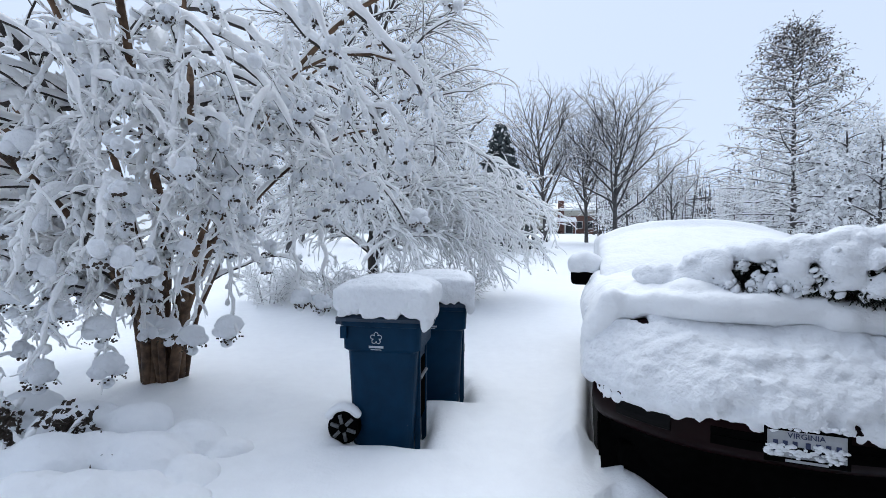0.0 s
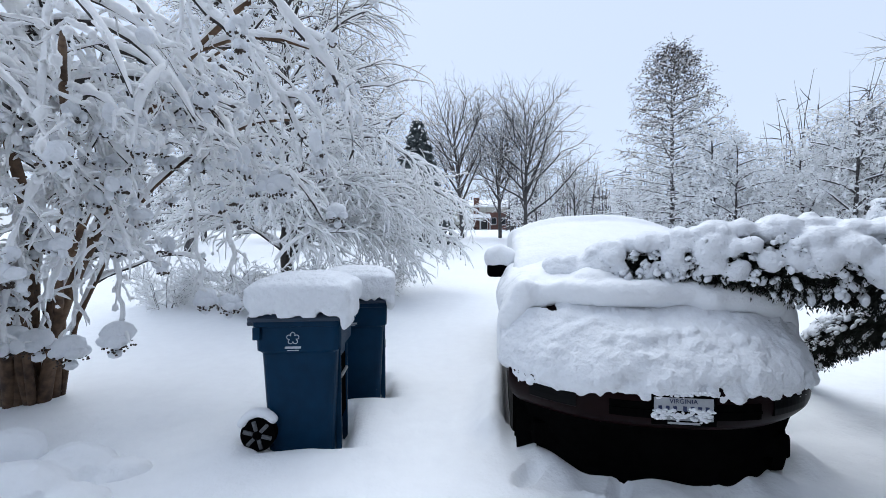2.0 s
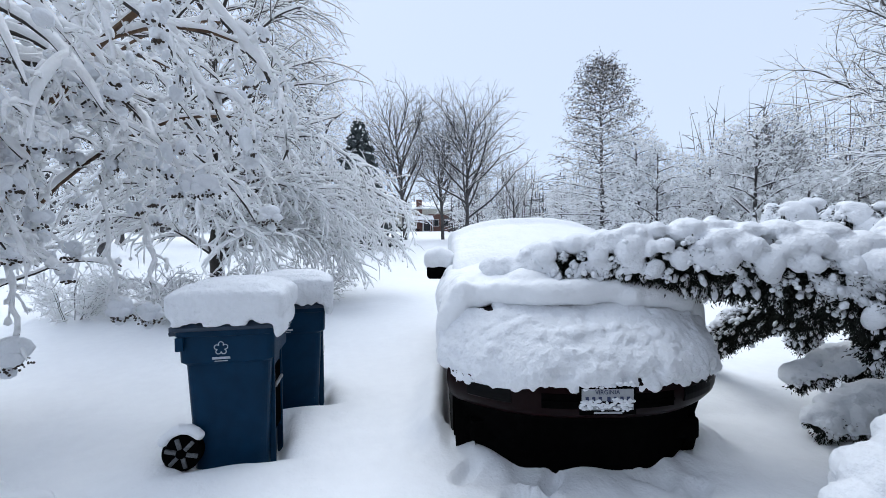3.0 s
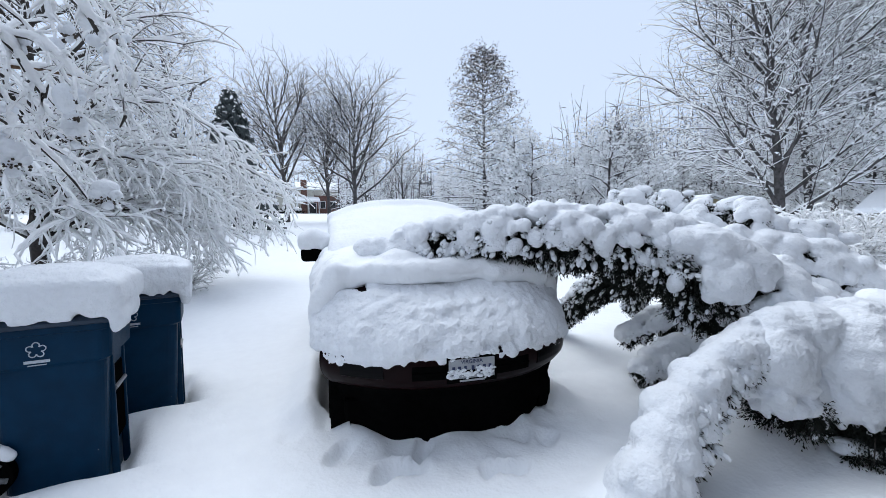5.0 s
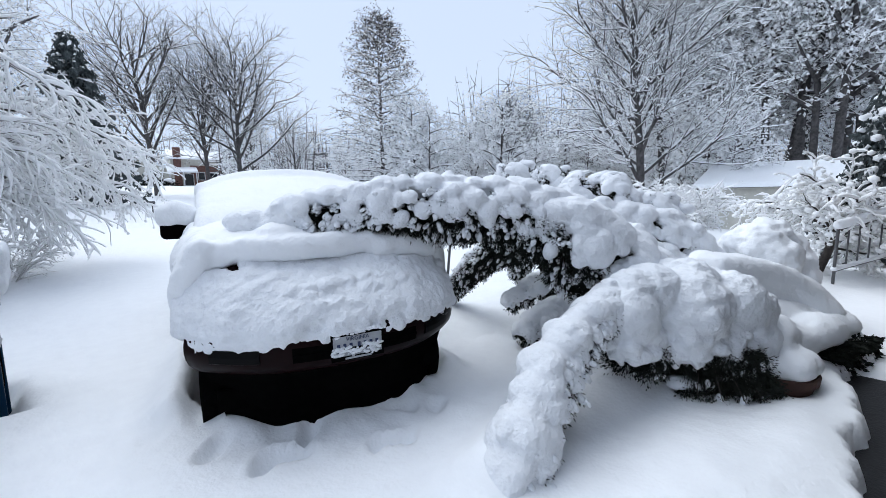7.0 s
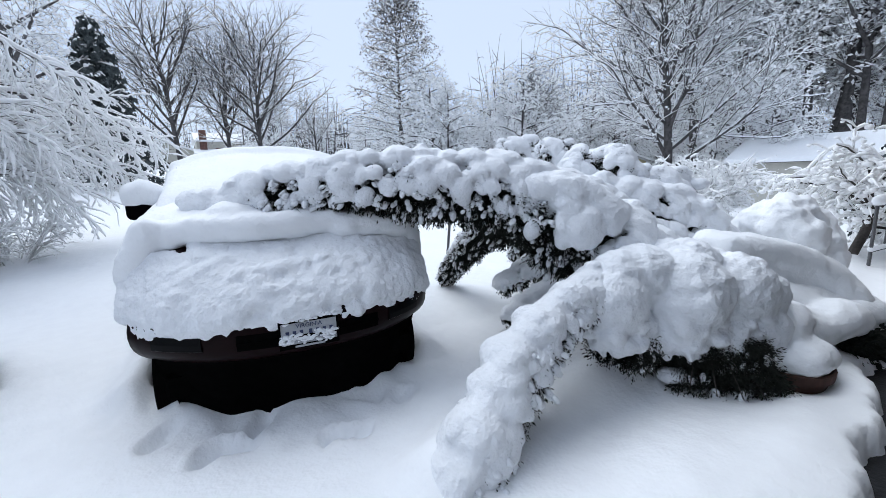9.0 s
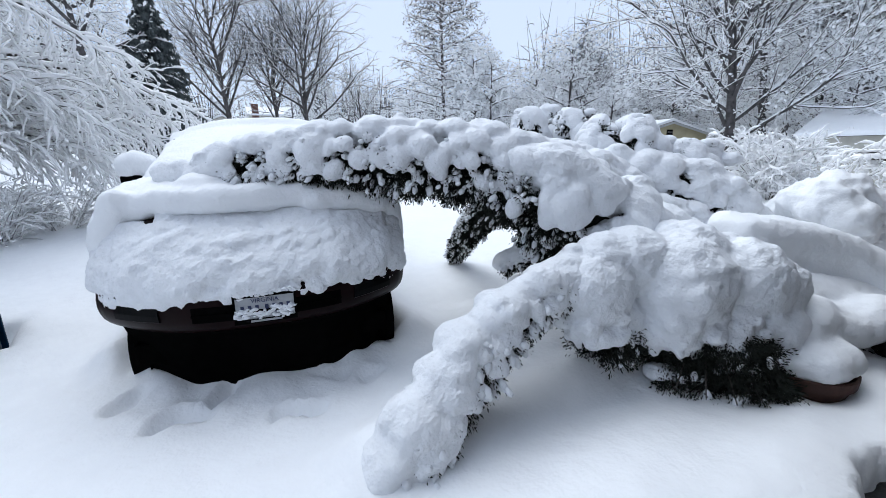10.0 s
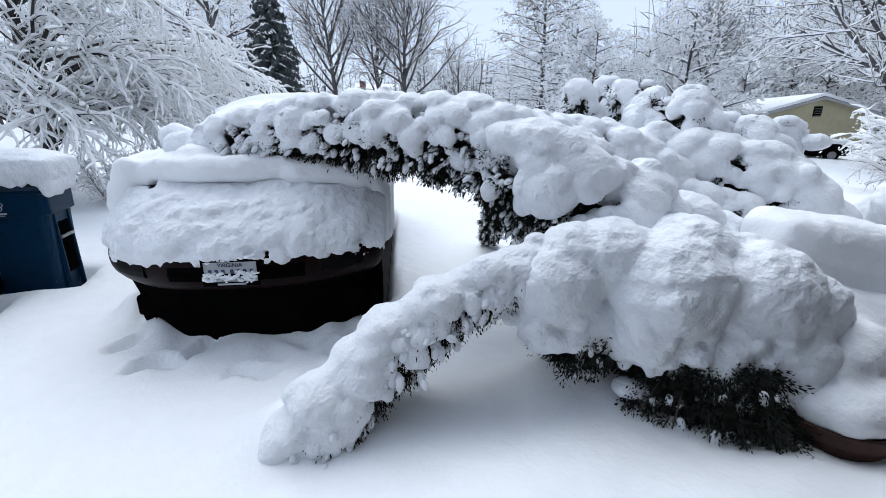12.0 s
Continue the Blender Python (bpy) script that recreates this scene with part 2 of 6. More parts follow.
def gz(x, y, near=True):
    """Height of the snow surface."""
    x, y = np.asarray(x, float), np.asarray(y, float)
    z = -0.2 + 0.056 * np.maximum(0, y - 6) - 0.022 * np.maximum(0, x - 7) * sm(-40, 4, 30 - y) - 0.03 * sm(1.5, 4, x)
    z = np.where(y > 70, z - 0.03 * (y - 70), z)
    z += 0.025 * np.sin(x * 0.9 + 1.3) * np.sin(y * 0.7) + 0.012 * np.sin(2.3 * x + 1.7 * y)
    if near:
        u = (x - 1.621) * CAR_X[0] + (y - 1.841) * CAR_X[1]
        v = (x - 1.621) * CAR_Y[0] + (y - 1.841) * CAR_Y[1]
        # a churned bank in front of the bumper
        bank = np.exp(-((v - 0.30 - 0.36 * np.abs(u) ** 2.4) / 0.16) ** 2) * sm(-1.25, -0.8, u) * (1 - sm(0.8, 1.25, u))
        z += bank * (0.035 + 0.022 * np.sin(11 * u + 2.1) + 0.016 * np.sin(23 * u + 9 * v))
        # snow drawn up round the bumper's corners
        z += 0.15 * np.exp(-((u + 1.0) / 0.13) ** 2) * sm(0.45, 0.85, v) * (1 - sm(1.6, 3.0, v))
        z += 0.11 * np.exp(-((u - 1.0) / 0.12) ** 2) * sm(0.4, 0.7, v) * (1 - sm(1.2, 2.0, v))
        # soft footprints, each with a low rim on its far side
        for cx, cy, ca, cb, deep in PRINTS:
            a = x - cx + 0.03 * np.sin(17 * y + 9 * cx)
            c = y - cy + 0.03 * np.sin(19 * x + 7 * cy)
            q = (a / (0.75 * ca)) ** 2 + (c / (0.75 * cb)) ** 2
            z -= 1.9 * deep * np.exp(-q ** 3)
            z += 0.35 * deep * np.exp(-((q - 1.9) / 0.7) ** 2) * (0.5 + 0.5 * np.sin(29 * x + 23 * y))
        # bare ground under the car
        ve = 0.45 + np.where(u < 0, 0.46, 0.24) * np.abs(u) ** 2.2 + 0.03 * np.sin(7 * u + 1) + 0.02 * np.sin(17 * u)
        under = sm(-0.93, -0.86, u) * (1 - sm(0.82, 0.93, u)) * sm(0.0, 0.06, v - ve) * (1 - sm(4.6, 4.9, v))
        z -= 0.34 * under
        for bx, by in BINS:
            d = np.maximum(np.abs(x - bx) - 0.24, np.abs(y - by) - 0.24)
            z -= (0.06 + 0.12 * sm(0.05, 0.25, x - bx)) * np.exp(-(np.maximum(d, 0) / 0.09) ** 2) - 0.02 * np.exp(-((d - 0.25) / 0.15) ** 2)
        # edge of the snow along the porch
        edge = -0.47 + 0.04 * np.sin(4.3 * x) + 0.025 * np.sin(11 * x + 1) + 0.012 * np.sin(37 * x)
        z = np.where(y < edge + 0.12, z - 0.32 * (1 - sm(0, 0.12, y - edge)) * (1 - sm(4.7, 5.3, x)), z)
        # soft bank on the far side of the limb
        z += 0.11 * np.exp(-((y - 1.12 - 0.1 * (x - 1.9)) / 0.15) ** 2) * sm(1.55, 1.85, x) * (1 - sm(2.1, 2.7, x))
        z += 0.05 * np.exp(-(((x - 1.80) / 0.2) ** 2 + ((y - 0.93) / 0.16) ** 2))
        z += 0.07 * np.exp(-((y + 0.12) / 0.22) ** 2) * sm(2.2, 3.2, x)
        z -= 0.13 * np.exp(-(((x - 4.12) / 0.30) ** 2 + ((y + 0.10) / 0.18) ** 2))
        z += 0.20 * np.exp(-(((x - 3.42) / 0.32) ** 2 + ((y - 0.88) / 0.26) ** 2))
        z += 0.05 * np.exp(-(((x - 2.7) / 0.5) ** 2 + ((y - 0.2) / 0.35) ** 2))
        z -= 0.06 * np.exp(-(((x - 3.0) / 0.5) ** 2 + ((y - 0.72) / 0.2) ** 2))
        # sunken track left in the open snow beyond the limb
        z -= 0.02 * np.exp(-((y - 2.6 - 0.25 * np.sin(x)) / 0.12) ** 2) * sm(2.6, 3.2, x)
    return z


def axis_steps(lo, hi, step, far_lo, far_hi, grow=1.13):
    mid = list(np.arange(lo, hi, step))
    a, s = [], step
    x = lo
    while x > far_lo:
        s *= grow
        x -= s
        a.append(x)
    b, s = [], step
    x = mid[-1]
    while x < far_hi:
        s *= grow
        x += s
        b.append(x)
    return np.array(a[::-1] + mid + b)


def build_ground():
    xs = axis_steps(-3.2, 5.4, 0.03, -500, 600)
    ys = axis_steps(-0.9, 4.6, 0.03, -200, 700)
    X, Y = np.meshgrid(xs, ys)
    Z = gz(X, Y)
    fine = np.zeros_like(Z)
    for i in range(Z.shape[0]):
        for j in range(Z.shape[1]):
            x, y = X[i, j], Y[i, j]
            if -3.5 < x < 6 and -1 < y < 6:
                fine[i, j] = 0.022 * noise.noise((x * 2.2, y * 2.2, 0.3)) + 0.006 * noise.noise((x * 9, y * 9, 1.7)) + 0.03 * noise.noise((x * 6, y * 6, 4.1)) * math.exp(-(((x - 1.75) / 0.9) ** 2 + ((y - 2.0) / 0.45) ** 2))
            elif abs(x) < 60 and y < 80:
                fine[i, j] = 0.05 * noise.noise((x * 0.5, y * 0.5, 0.3))
    Z = Z + fine
    V = np.stack([X, Y, Z], 2).reshape(-1, 3)
    idx = np.arange(len(V)).reshape(Z.shape)
    F = np.stack([idx[:-1, :-1], idx[:-1, 1:], idx[1:, 1:], idx[1:, :-1]], 2).reshape(-1, 4)
    me = quick_mesh("ground", V, F, SNOW)
    return tagged(new("ground", me), "deep untouched white snow over lawn and driveway", "snow", kind="structure")


ground = build_ground()


def zg(x, y):
    return float(gz(x, y))


# bare driveway under the car, porch slab, unseen house behind the camera that blocks sky
slab = part("porch_slab", box_bm((-6, -4.3, -0.60), (5.6, 0.05, -0.345), 0.01), SLATE, None)
tagged(slab, "dark wet slab at the house front", "slab", kind="structure")
drive = part("driveway", box_bm((-0.85, 0.2, -0.60), (0.85, 4.8, -0.40)), ASPHALT, None)
drive.matrix_world = CAR_POSE
tagged(drive, "bare dark asphalt sheltered under the parked car", "driveway", kind="structure")
# never in view: height and length are set to dim what faces the camera
wall_south = part("wall_south", box_bm((-2.2, -2.95, -0.6), (13, -2.7, 6.2)), WALL_PAINT, None)
tagged(wall_south, "unseen house wall behind the porch, added to dim camera-facing sides", "wall", kind="structure")
# block added out of view, only to darken the snow on the right
shade_block = part("wall_east", box_bm((5.8, -2.7, -0.6), (8.0, -1.15, 5.0)), WALL_PAINT, None)
tagged(shade_block, "unseen block added beside the porch to shade the near snow", "wall", kind="structure")
# assumed porch ceiling out of view; its front edge is placed to shade the foreground
unseen_porch_roof = part("ceiling", box_bm((-1.6, -2.7, 2.32), (6.0, -0.48, 2.5)), SOFFIT, None)
tagged(unseen_porch_roof, "unseen porch ceiling, brought forward to shade the near snow", "ceiling", kind="structure")


# ---- the parked car ----
def front_curve(x):
    """How far the nose falls back at a distance from its middle."""
    return 0.07 + 0.36 * (abs(x) / 0.86) ** 2.6


def nose_line(n=40, back=1.0, half=0.86, x0=None, x1=None):
    pts = []
    if x0 is None:
        pts += [(-half, back - (back - front_curve(half)) * k / 6) for k in range(6)]
        x0, x1 = -half, half
    pts += [(x0 + (x1 - x0) * k / n, front_curve(x0 + (x1 - x0) * k / n)) for k in range(n + 1)]
    if x1 == half and x0 == -half:
        pts += [(half, front_curve(half) + (back - front_curve(half)) * (k + 1) / 6) for k in range(6)]
    return np.array(pts)


def sweep(line, profile, closed=True):
    """A moulding: a profile of (outward, z) swept along a line in the plan."""
    t = np.gradient(line, axis=0)
    t /= np.linalg.norm(t, axis=1)[:, None]
    nrm = np.stack([t[:, 1], -t[:, 0]], 1)
    bm = bmesh.new()
    rings = []
    for p, m in zip(line, nrm):
        rings.append([bm.verts.new((p[0] + m[0] * o, p[1] + m[1] * o, z)) for o, z in profile])
    k = len(profile)
    for a, b in zip(rings, rings[1:]):
        for i in range(k if closed else k - 1):
            j = (i + 1) % k
            bm.faces.new((a[i], a[j], b[j], b[i]))
    if closed:
        bm.faces.new(rings[0])
        bm.faces.new(rings[-1][::-1])
    return bm


def loft(rows):
    """A body from cross sections, each a list of points of equal number."""
    bm = bmesh.new()
    rings = [[bm.verts.new(p) for p in r] for r in rows]
    k = len(rings[0])
    for a, b in zip(rings, rings[1:]):
        for i in range(k):
            j = (i + 1) % k
            bm.faces.new((a[i], a[j], b[j], b[i]))
    bm.faces.new(rings[0])
    bm.faces.new(rings[-1][::-1])
    return bm


def ring_section(y, w, zb, zt, crown=0.03, n=20, power=5.0):
    out = []
    for k in range(n):
        a = 2 * math.pi * k / n
        c, s = math.cos(a), math.sin(a)
        x = w * math.copysign(abs(c) ** (2 / power), c)
        z = (zb + zt) / 2 + (zt - zb) / 2 * math.copysign(abs(s) ** (2 / power), s)
        if s > 0:
            z += crown * (1 - (x / w) ** 2)
        out.append((x, y, z))
    return out


def build_car():
    car = empty("car", CAR_POSE)
    tagged(car, "dark maroon car parked nose out, buried under thick snow", "car")
    rows = []
    for y, w, zb, zt in ((0.36, 0.70, 0.10, 0.72), (0.50, 0.80, 0.06, 0.79), (0.8, 0.855, 0.04, 0.86), (1.3, 0.865, 0.03, 0.93), (2.0, 0.87, 0.03, 0.95),
                         (3.0, 0.87, 0.03, 0.96), (4.0, 0.86, 0.05, 0.96), (4.4, 0.82, 0.10, 0.94), (4.58, 0.74, 0.2, 0.85)):
        rows.append(ring_section(y, w, zb, zt))
    part("body", loft(rows), PAINT, car, soft=True)
    rows = []
    for y, w, zt in ((1.22, 0.72, 0.99), (1.6, 0.74, 1.16), (2.0, 0.73, 1.33), (2.35, 0.70, 1.40), (3.2, 0.70, 1.42), (4.0, 0.69, 1.39), (4.4, 0.66, 1.22), (4.52, 0.66, 1.0)):
        rows.append(ring_section(y, w, 0.88, zt, 0.02, 20, 6))
    part("cabin", loft(rows), PAINT, car, soft=True)
    for sx in (-1, 1):
        for y0, y1 in ((1.75, 2.55), (2.63, 3.45), (3.53, 4.2)):
            bm = bmesh.new()
            f = bm.faces.new([bm.verts.new(p) for p in ((sx * 0.757, y0, 0.99), (sx * 0.757, y1, 0.99), (sx * 0.735, y1 - 0.04, 1.31), (sx * 0.735, y0 + (0.24 if y0 < 2 else 0.0), 1.31))])
            bmesh.ops.solidify(bm, geom=[f], thickness=0.012)
            part("side_window", bm, DARK_OPEN, car, "dark side window glass")
        for y in (1.6, 2.62, 3.5):
            part("door_seam", box_bm((sx * 0.872 - 0.004, y, 0.15), (sx * 0.872 + 0.004, y + 0.008, 0.9)), BLACK, car)
        for y in (0.86, 3.62):
            wheel = part("wheel", rod_bm((sx * 0.62, y, -0.06), (sx * 0.83, y, -0.06), 0.325, 32), RUBBER, car, "black tyre in shadow", soft=False)
            part("rim", rod_bm((sx * 0.815, y, -0.06), (sx * 0.84, y, -0.06), 0.20, 24), BLACK, wheel)
        side_y = 1.66
        mirror = part("mirror", box_bm((sx * 0.95 - 0.11, side_y - 0.07, 0.905), (sx * 0.95 + 0.11, side_y + 0.07, 1.05), 0.04, 3), BLACK, car, "black door mirror under a cap of snow", soft=True)
        part("mirror_arm", box_bm((min(sx * 0.84, sx * 0.95), side_y - 0.03, 0.92), (max(sx * 0.84, sx * 0.95), side_y + 0.04, 0.97), 0.012), BLACK, mirror)
    # nose mouldings
    full = nose_line()
    part("front_bumper", sweep(full, [(-0.06, 0.45), (0.0, 0.445), (0.020, 0.42), (0.027, 0.38), (0.028, 0.34), (0.022, 0.30), (0.008, 0.262), (-0.016, 0.232), (-0.05, 0.205), (-0.10, 0.20)]), PAINT, car, "dark maroon front bumper", soft=True)
    # black skirt down into the snow, in place of the shadow under the bumper
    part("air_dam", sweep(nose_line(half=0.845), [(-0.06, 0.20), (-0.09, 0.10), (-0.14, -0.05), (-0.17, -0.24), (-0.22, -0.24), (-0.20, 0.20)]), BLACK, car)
    part("fascia", sweep(full, [(-0.01, 0.44), (-0.06, 0.54), (-0.16, 0.63), (-0.30, 0.69), (-0.38, 0.67), (-0.16, 0.44)]), PAINT, car)
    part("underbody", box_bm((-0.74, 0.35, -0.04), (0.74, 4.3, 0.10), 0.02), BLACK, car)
    # added black board that keeps the gap under the car dark
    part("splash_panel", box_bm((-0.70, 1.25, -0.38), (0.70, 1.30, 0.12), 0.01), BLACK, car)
    slot = nose_line(n=14, x0=-0.34, x1=0.42)
    part("lower_grille", sweep(slot, [(0.012, 0.375), (0.034, 0.372), (0.034, 0.29), (0.012, 0.285)]), BLACK, car)
    part("grille_bar", sweep(slot, [(0.03, 0.337), (0.042, 0.335), (0.042, 0.322), (0.03, 0.32)]), BLACK, car)
    for sx in (-1, 1):
        a, b = (0.50, 0.74)
        ln = nose_line(n=8, x0=min(sx * a, sx * b), x1=max(sx * a, sx * b))
        part("fog_lamp", sweep(ln, [(0.015, 0.385), (0.033, 0.375), (0.036, 0.335), (0.033, 0.30), (0.015, 0.29)]), LAMP_LENS, car, "dark fog lamp recess")
        a, b = (0.48, 0.80)
        ln = nose_line(n=8, x0=min(sx * a, sx * b), x1=max(sx * a, sx * b))
        part("headlight", sweep(ln, [(-0.05, 0.52), (-0.048, 0.54), (-0.155, 0.645), (-0.24, 0.69), (-0.27, 0.67), (-0.14, 0.53)]), LAMP_LENS, car, "headlight lens mostly hidden by snow")
    # number plate
    y = 0.040
    plate = part("number_plate", box_bm((-0.135, y - 0.004, 0.265), (0.175, y + 0.006, 0.42), 0.002, 1), PLATE, car, "white registration plate half hidden by snow")
    edge = bmesh.new()
    for lo, hi in (((-0.14, y - 0.009, 0.262), (0.18, y - 0.002, 0.285)), ((-0.14, y - 0.009, 0.408), (0.18, y - 0.002, 0.424)),
                   ((-0.14, y - 0.009, 0.285), (-0.129, y - 0.002, 0.408)), ((0.169, y - 0.009, 0.285), (0.18, y - 0.002, 0.408))):
        box_bm(lo, hi, bm=edge)
    part("plate_frame", edge, BLACK, plate, "black plate frame")
    part("frame_lettering", box_bm((-0.06, y - 0.012, 0.268), (0.10, y - 0.0085, 0.279)), PLATE, plate)
    for k in range(7):
        x = -0.105 + 0.037 * k + (0.012 if k > 2 else 0)
        part("plate_bar", box_bm((x, y - 0.007, 0.312), (x + 0.018, y - 0.004, 0.362)), PLATE_BLUE, plate)
    txt = bpy.data.curves.new("state_name", "FONT")
    txt.body, txt.size, txt.align_x, txt.extrude = "VIRGINIA", 0.034, "CENTER", 0.001
    tmp = bpy.data.objects.new("state_name", txt)
    me = bpy.data.meshes.new_from_object(tmp)
    bpy.data.objects.remove(tmp)
    me.materials.append(PLATE_BLUE)
    me.transform(pose(0.02, y - 0.006, 0.377, 90, 0, 0))
    child("state_name", me, plate)
    return car


def car_balls(rows):
    out = []
    for x, y, z, rx, ry, rz in rows:
        p = CAR_POSE @ Vector((x, y, z))
        out.append((*p, rx, ry, rz))
    return out


def sag(x):
    """How far the crust hangs down over the bumper."""
    return 0.035 * float(sm(0.1, 0.8, -x)) + 0.01 * math.sin(9 * x + 1)


def build_car_snow():
    rng = np.random.default_rng(5)
    rows = []
    # packed crust over the nose, between bumper and hood
    for x in np.arange(-0.87, 0.88, 0.055):
        for s in np.arange(0, 1.35, 0.10):
            j = rng.normal(0, 0.007)
            depth = 0.33 * s ** 1.35 * (1 - 0.30 * abs(x))
            if s > 1.04 and -0.72 < x < -0.50:
                continue
            if s > 1.0 and 0.40 < x < 0.62:
                continue
            if s < 0.15 and noise.noise((x * 7.0, 3.3, 0.5)) > 0.25:
                continue
            rows.append((x, front_curve(x) + 0.02 + depth, 0.460 - sag(x) * (1 - s) + 0.26 * min(s, 1.28) + j - (0.03 if abs(x) > 0.75 else 0), 0.08, 0.08, 0.07))
    for k in range(170):
        x = rng.uniform(-0.86, 0.88)
        q = rng.uniform(0.014, 0.034)
        rows.append((x, front_curve(x) - 0.005, 0.425 - sag(x) + rng.uniform(-0.035, 0.025) - (0.045 if x > 0.62 else 0), q * 1.4, q, q))
    # slumped slabs across the middle of the nose
    for x0, s, n in ((-0.45, 0.62, 9), (-0.1, 0.72, 7), (0.15, 0.55, 8), (0.35, 0.80, 6)):
        for k in range(n):
            x = x0 + 0.05 * k
            rows.append((x, front_curve(x) + 0.0 + 0.33 * s ** 1.35, 0.50 + 0.25 * s + 0.02 * math.sin(3 * k), 0.06, 0.06, 0.045))
    crust = snow_mass("nose_snow", car_balls(rows), SNOW_LUMPY, None, 0.012, 3, ((0.016, 0.010), (0.045, 0.018), (0.22, 0.05)))
    tagged(crust, "lumpy wind-packed snow crust over the car's nose", "snow", kind="stuff")
    # thick ledge on the hood, rolled down over the fender
    rows = []
    for x in np.arange(-0.80, 0.80, 0.07):
        right = x > 0.28
        y0 = 0.50 + 0.20 * (abs(x) / 0.86) ** 2.2 - (0.03 if right else 0) + 0.02 * math.sin(7 * x)
        for y in np.arange(y0, 1.6, 0.08):
            lift = 0.10 * min(1, (y - y0) / 0.8)
            drop = 0.07 * (abs(x) / 0.8) ** 4
            rows.append((x, y, 0.905 + lift - drop - (0.025 if right else 0), 0.10, 0.11, 0.115 if y > y0 + 0.1 else 0.10))
    for f in np.arange(0, 1.01, 0.07):
        for g in (0.0, 0.12, 0.24, 0.38, 0.55, 0.75, 0.95):
            lo = 0.42 if g < 0.3 else 0.66
            z = 0.90 + 0.06 * g - (0.90 - lo) * f
            rows.append((-0.76 - 0.13 * math.sin(min(1, f * 1.6) * 1.57) + 0.02 * f, 0.60 + g + 0.10 * f * (g < 0.3), z, 0.095, 0.10, 0.10))
            rows.append((0.78 + 0.10 * math.sin(min(1, f * 1.6) * 1.57), 0.66 + 1.6 * g, z, 0.085, 0.10, 0.10))
    rows += [(-0.02 + 0.1 * k, 0.78 + 0.05 * k, 0.995, 0.14, 0.14, 0.07) for k in range(-3, 4)]
    hood = snow_mass("hood_snow", car_balls(rows), SNOW, None, 0.022, 8, ((0.10, 0.025), (0.35, 0.05)))
    tagged(hood, "thick smooth ledge of snow overhanging the car hood", "snow", kind="stuff")
    rows = []
    for x in np.arange(-0.68, 0.69, 0.09):
        for s in np.arange(0, 1.01, 0.1):
            rows.append((x * (1 + 0.10 * (1 - s)), 1.3 + 0.95 * s, 1.04 + 0.35 * s ** 0.8 - 0.10 * (abs(x) / 0.7) ** 3, 0.10, 0.10, 0.095))
        for y in np.arange(2.25, 4.45, 0.12):
            rows.append((x, y, 1.425 - 0.04 * max(0, y - 3.6) - 0.13 * (abs(x) / 0.7) ** 3, 0.12, 0.12, 0.10))
    for y in np.arange(1.5, 4.4, 0.12):
        top = min(1.36, 1.0 + 0.36 * (y - 1.3) / 0.9)
        for z in np.arange(0.96, top, 0.09):
            if rng.uniform() < 0.8:
                rows.append((-0.78, y, z, 0.05, 0.07, 0.07))
                rows.append((0.78, y, z, 0.045, 0.07, 0.07))
    roof = snow_mass("roof_snow", car_balls(rows), SNOW, None, 0.035, 8, ((0.4, 0.03),))
    tagged(roof, "smooth deep snow over the car windscreen and roof", "snow", kind="stuff")
    for sx in (-1, 1):
        rows = [(sx * (0.94 + 0.055 * k), 1.66, 1.09 + 0.02 * (k == 0), 0.105, 0.11, 0.11) for k in (-1, 0, 1)]
        cap = snow_mass("mirror_snow", car_balls(rows), SNOW, None, 0.02, 5, ((0.1, 0.02),))
        tagged(cap, "rounded cap of snow on a door mirror", "snow", kind="stuff")
    rows = []
    for k in range(150):
        x = rng.uniform(-0.13, 0.17)
        z = rng.choice([0.30, 0.32, 0.335, 0.43]) + rng.normal(0, 0.008)
        r = rng.uniform(0.005, 0.013)
        rows.append((x, 0.034, z, r * 1.6, r, r))
    me = balls_mesh("plate_snow", car_balls(rows), SNOW_LUMPY, 1, 0.2)
    tagged(new("plate_snow", me), "crumbs of snow clinging to the plate", "snow", kind="stuff")


car = build_car()
build_car_snow()


# ---- wheeled bins ----
SPOKE = material("frosted_black_plastic", (0.10, 0.105, 0.11), 0.7, vary=0.5, grain=60)


def bin_section(hx, hy, z, r=0.06, n=5):
    out = []
    for cx, cy, a0 in ((hx - r, hy - r, 0), (-hx + r, hy - r, 90), (-hx + r, -hy + r, 180), (hx - r, -hy + r, 270)):
        for k in range(n + 1):
            a = radians(a0 + 90 * k / n)
            out.append((cx + r * math.cos(a), cy + r * math.sin(a), z))
    return out


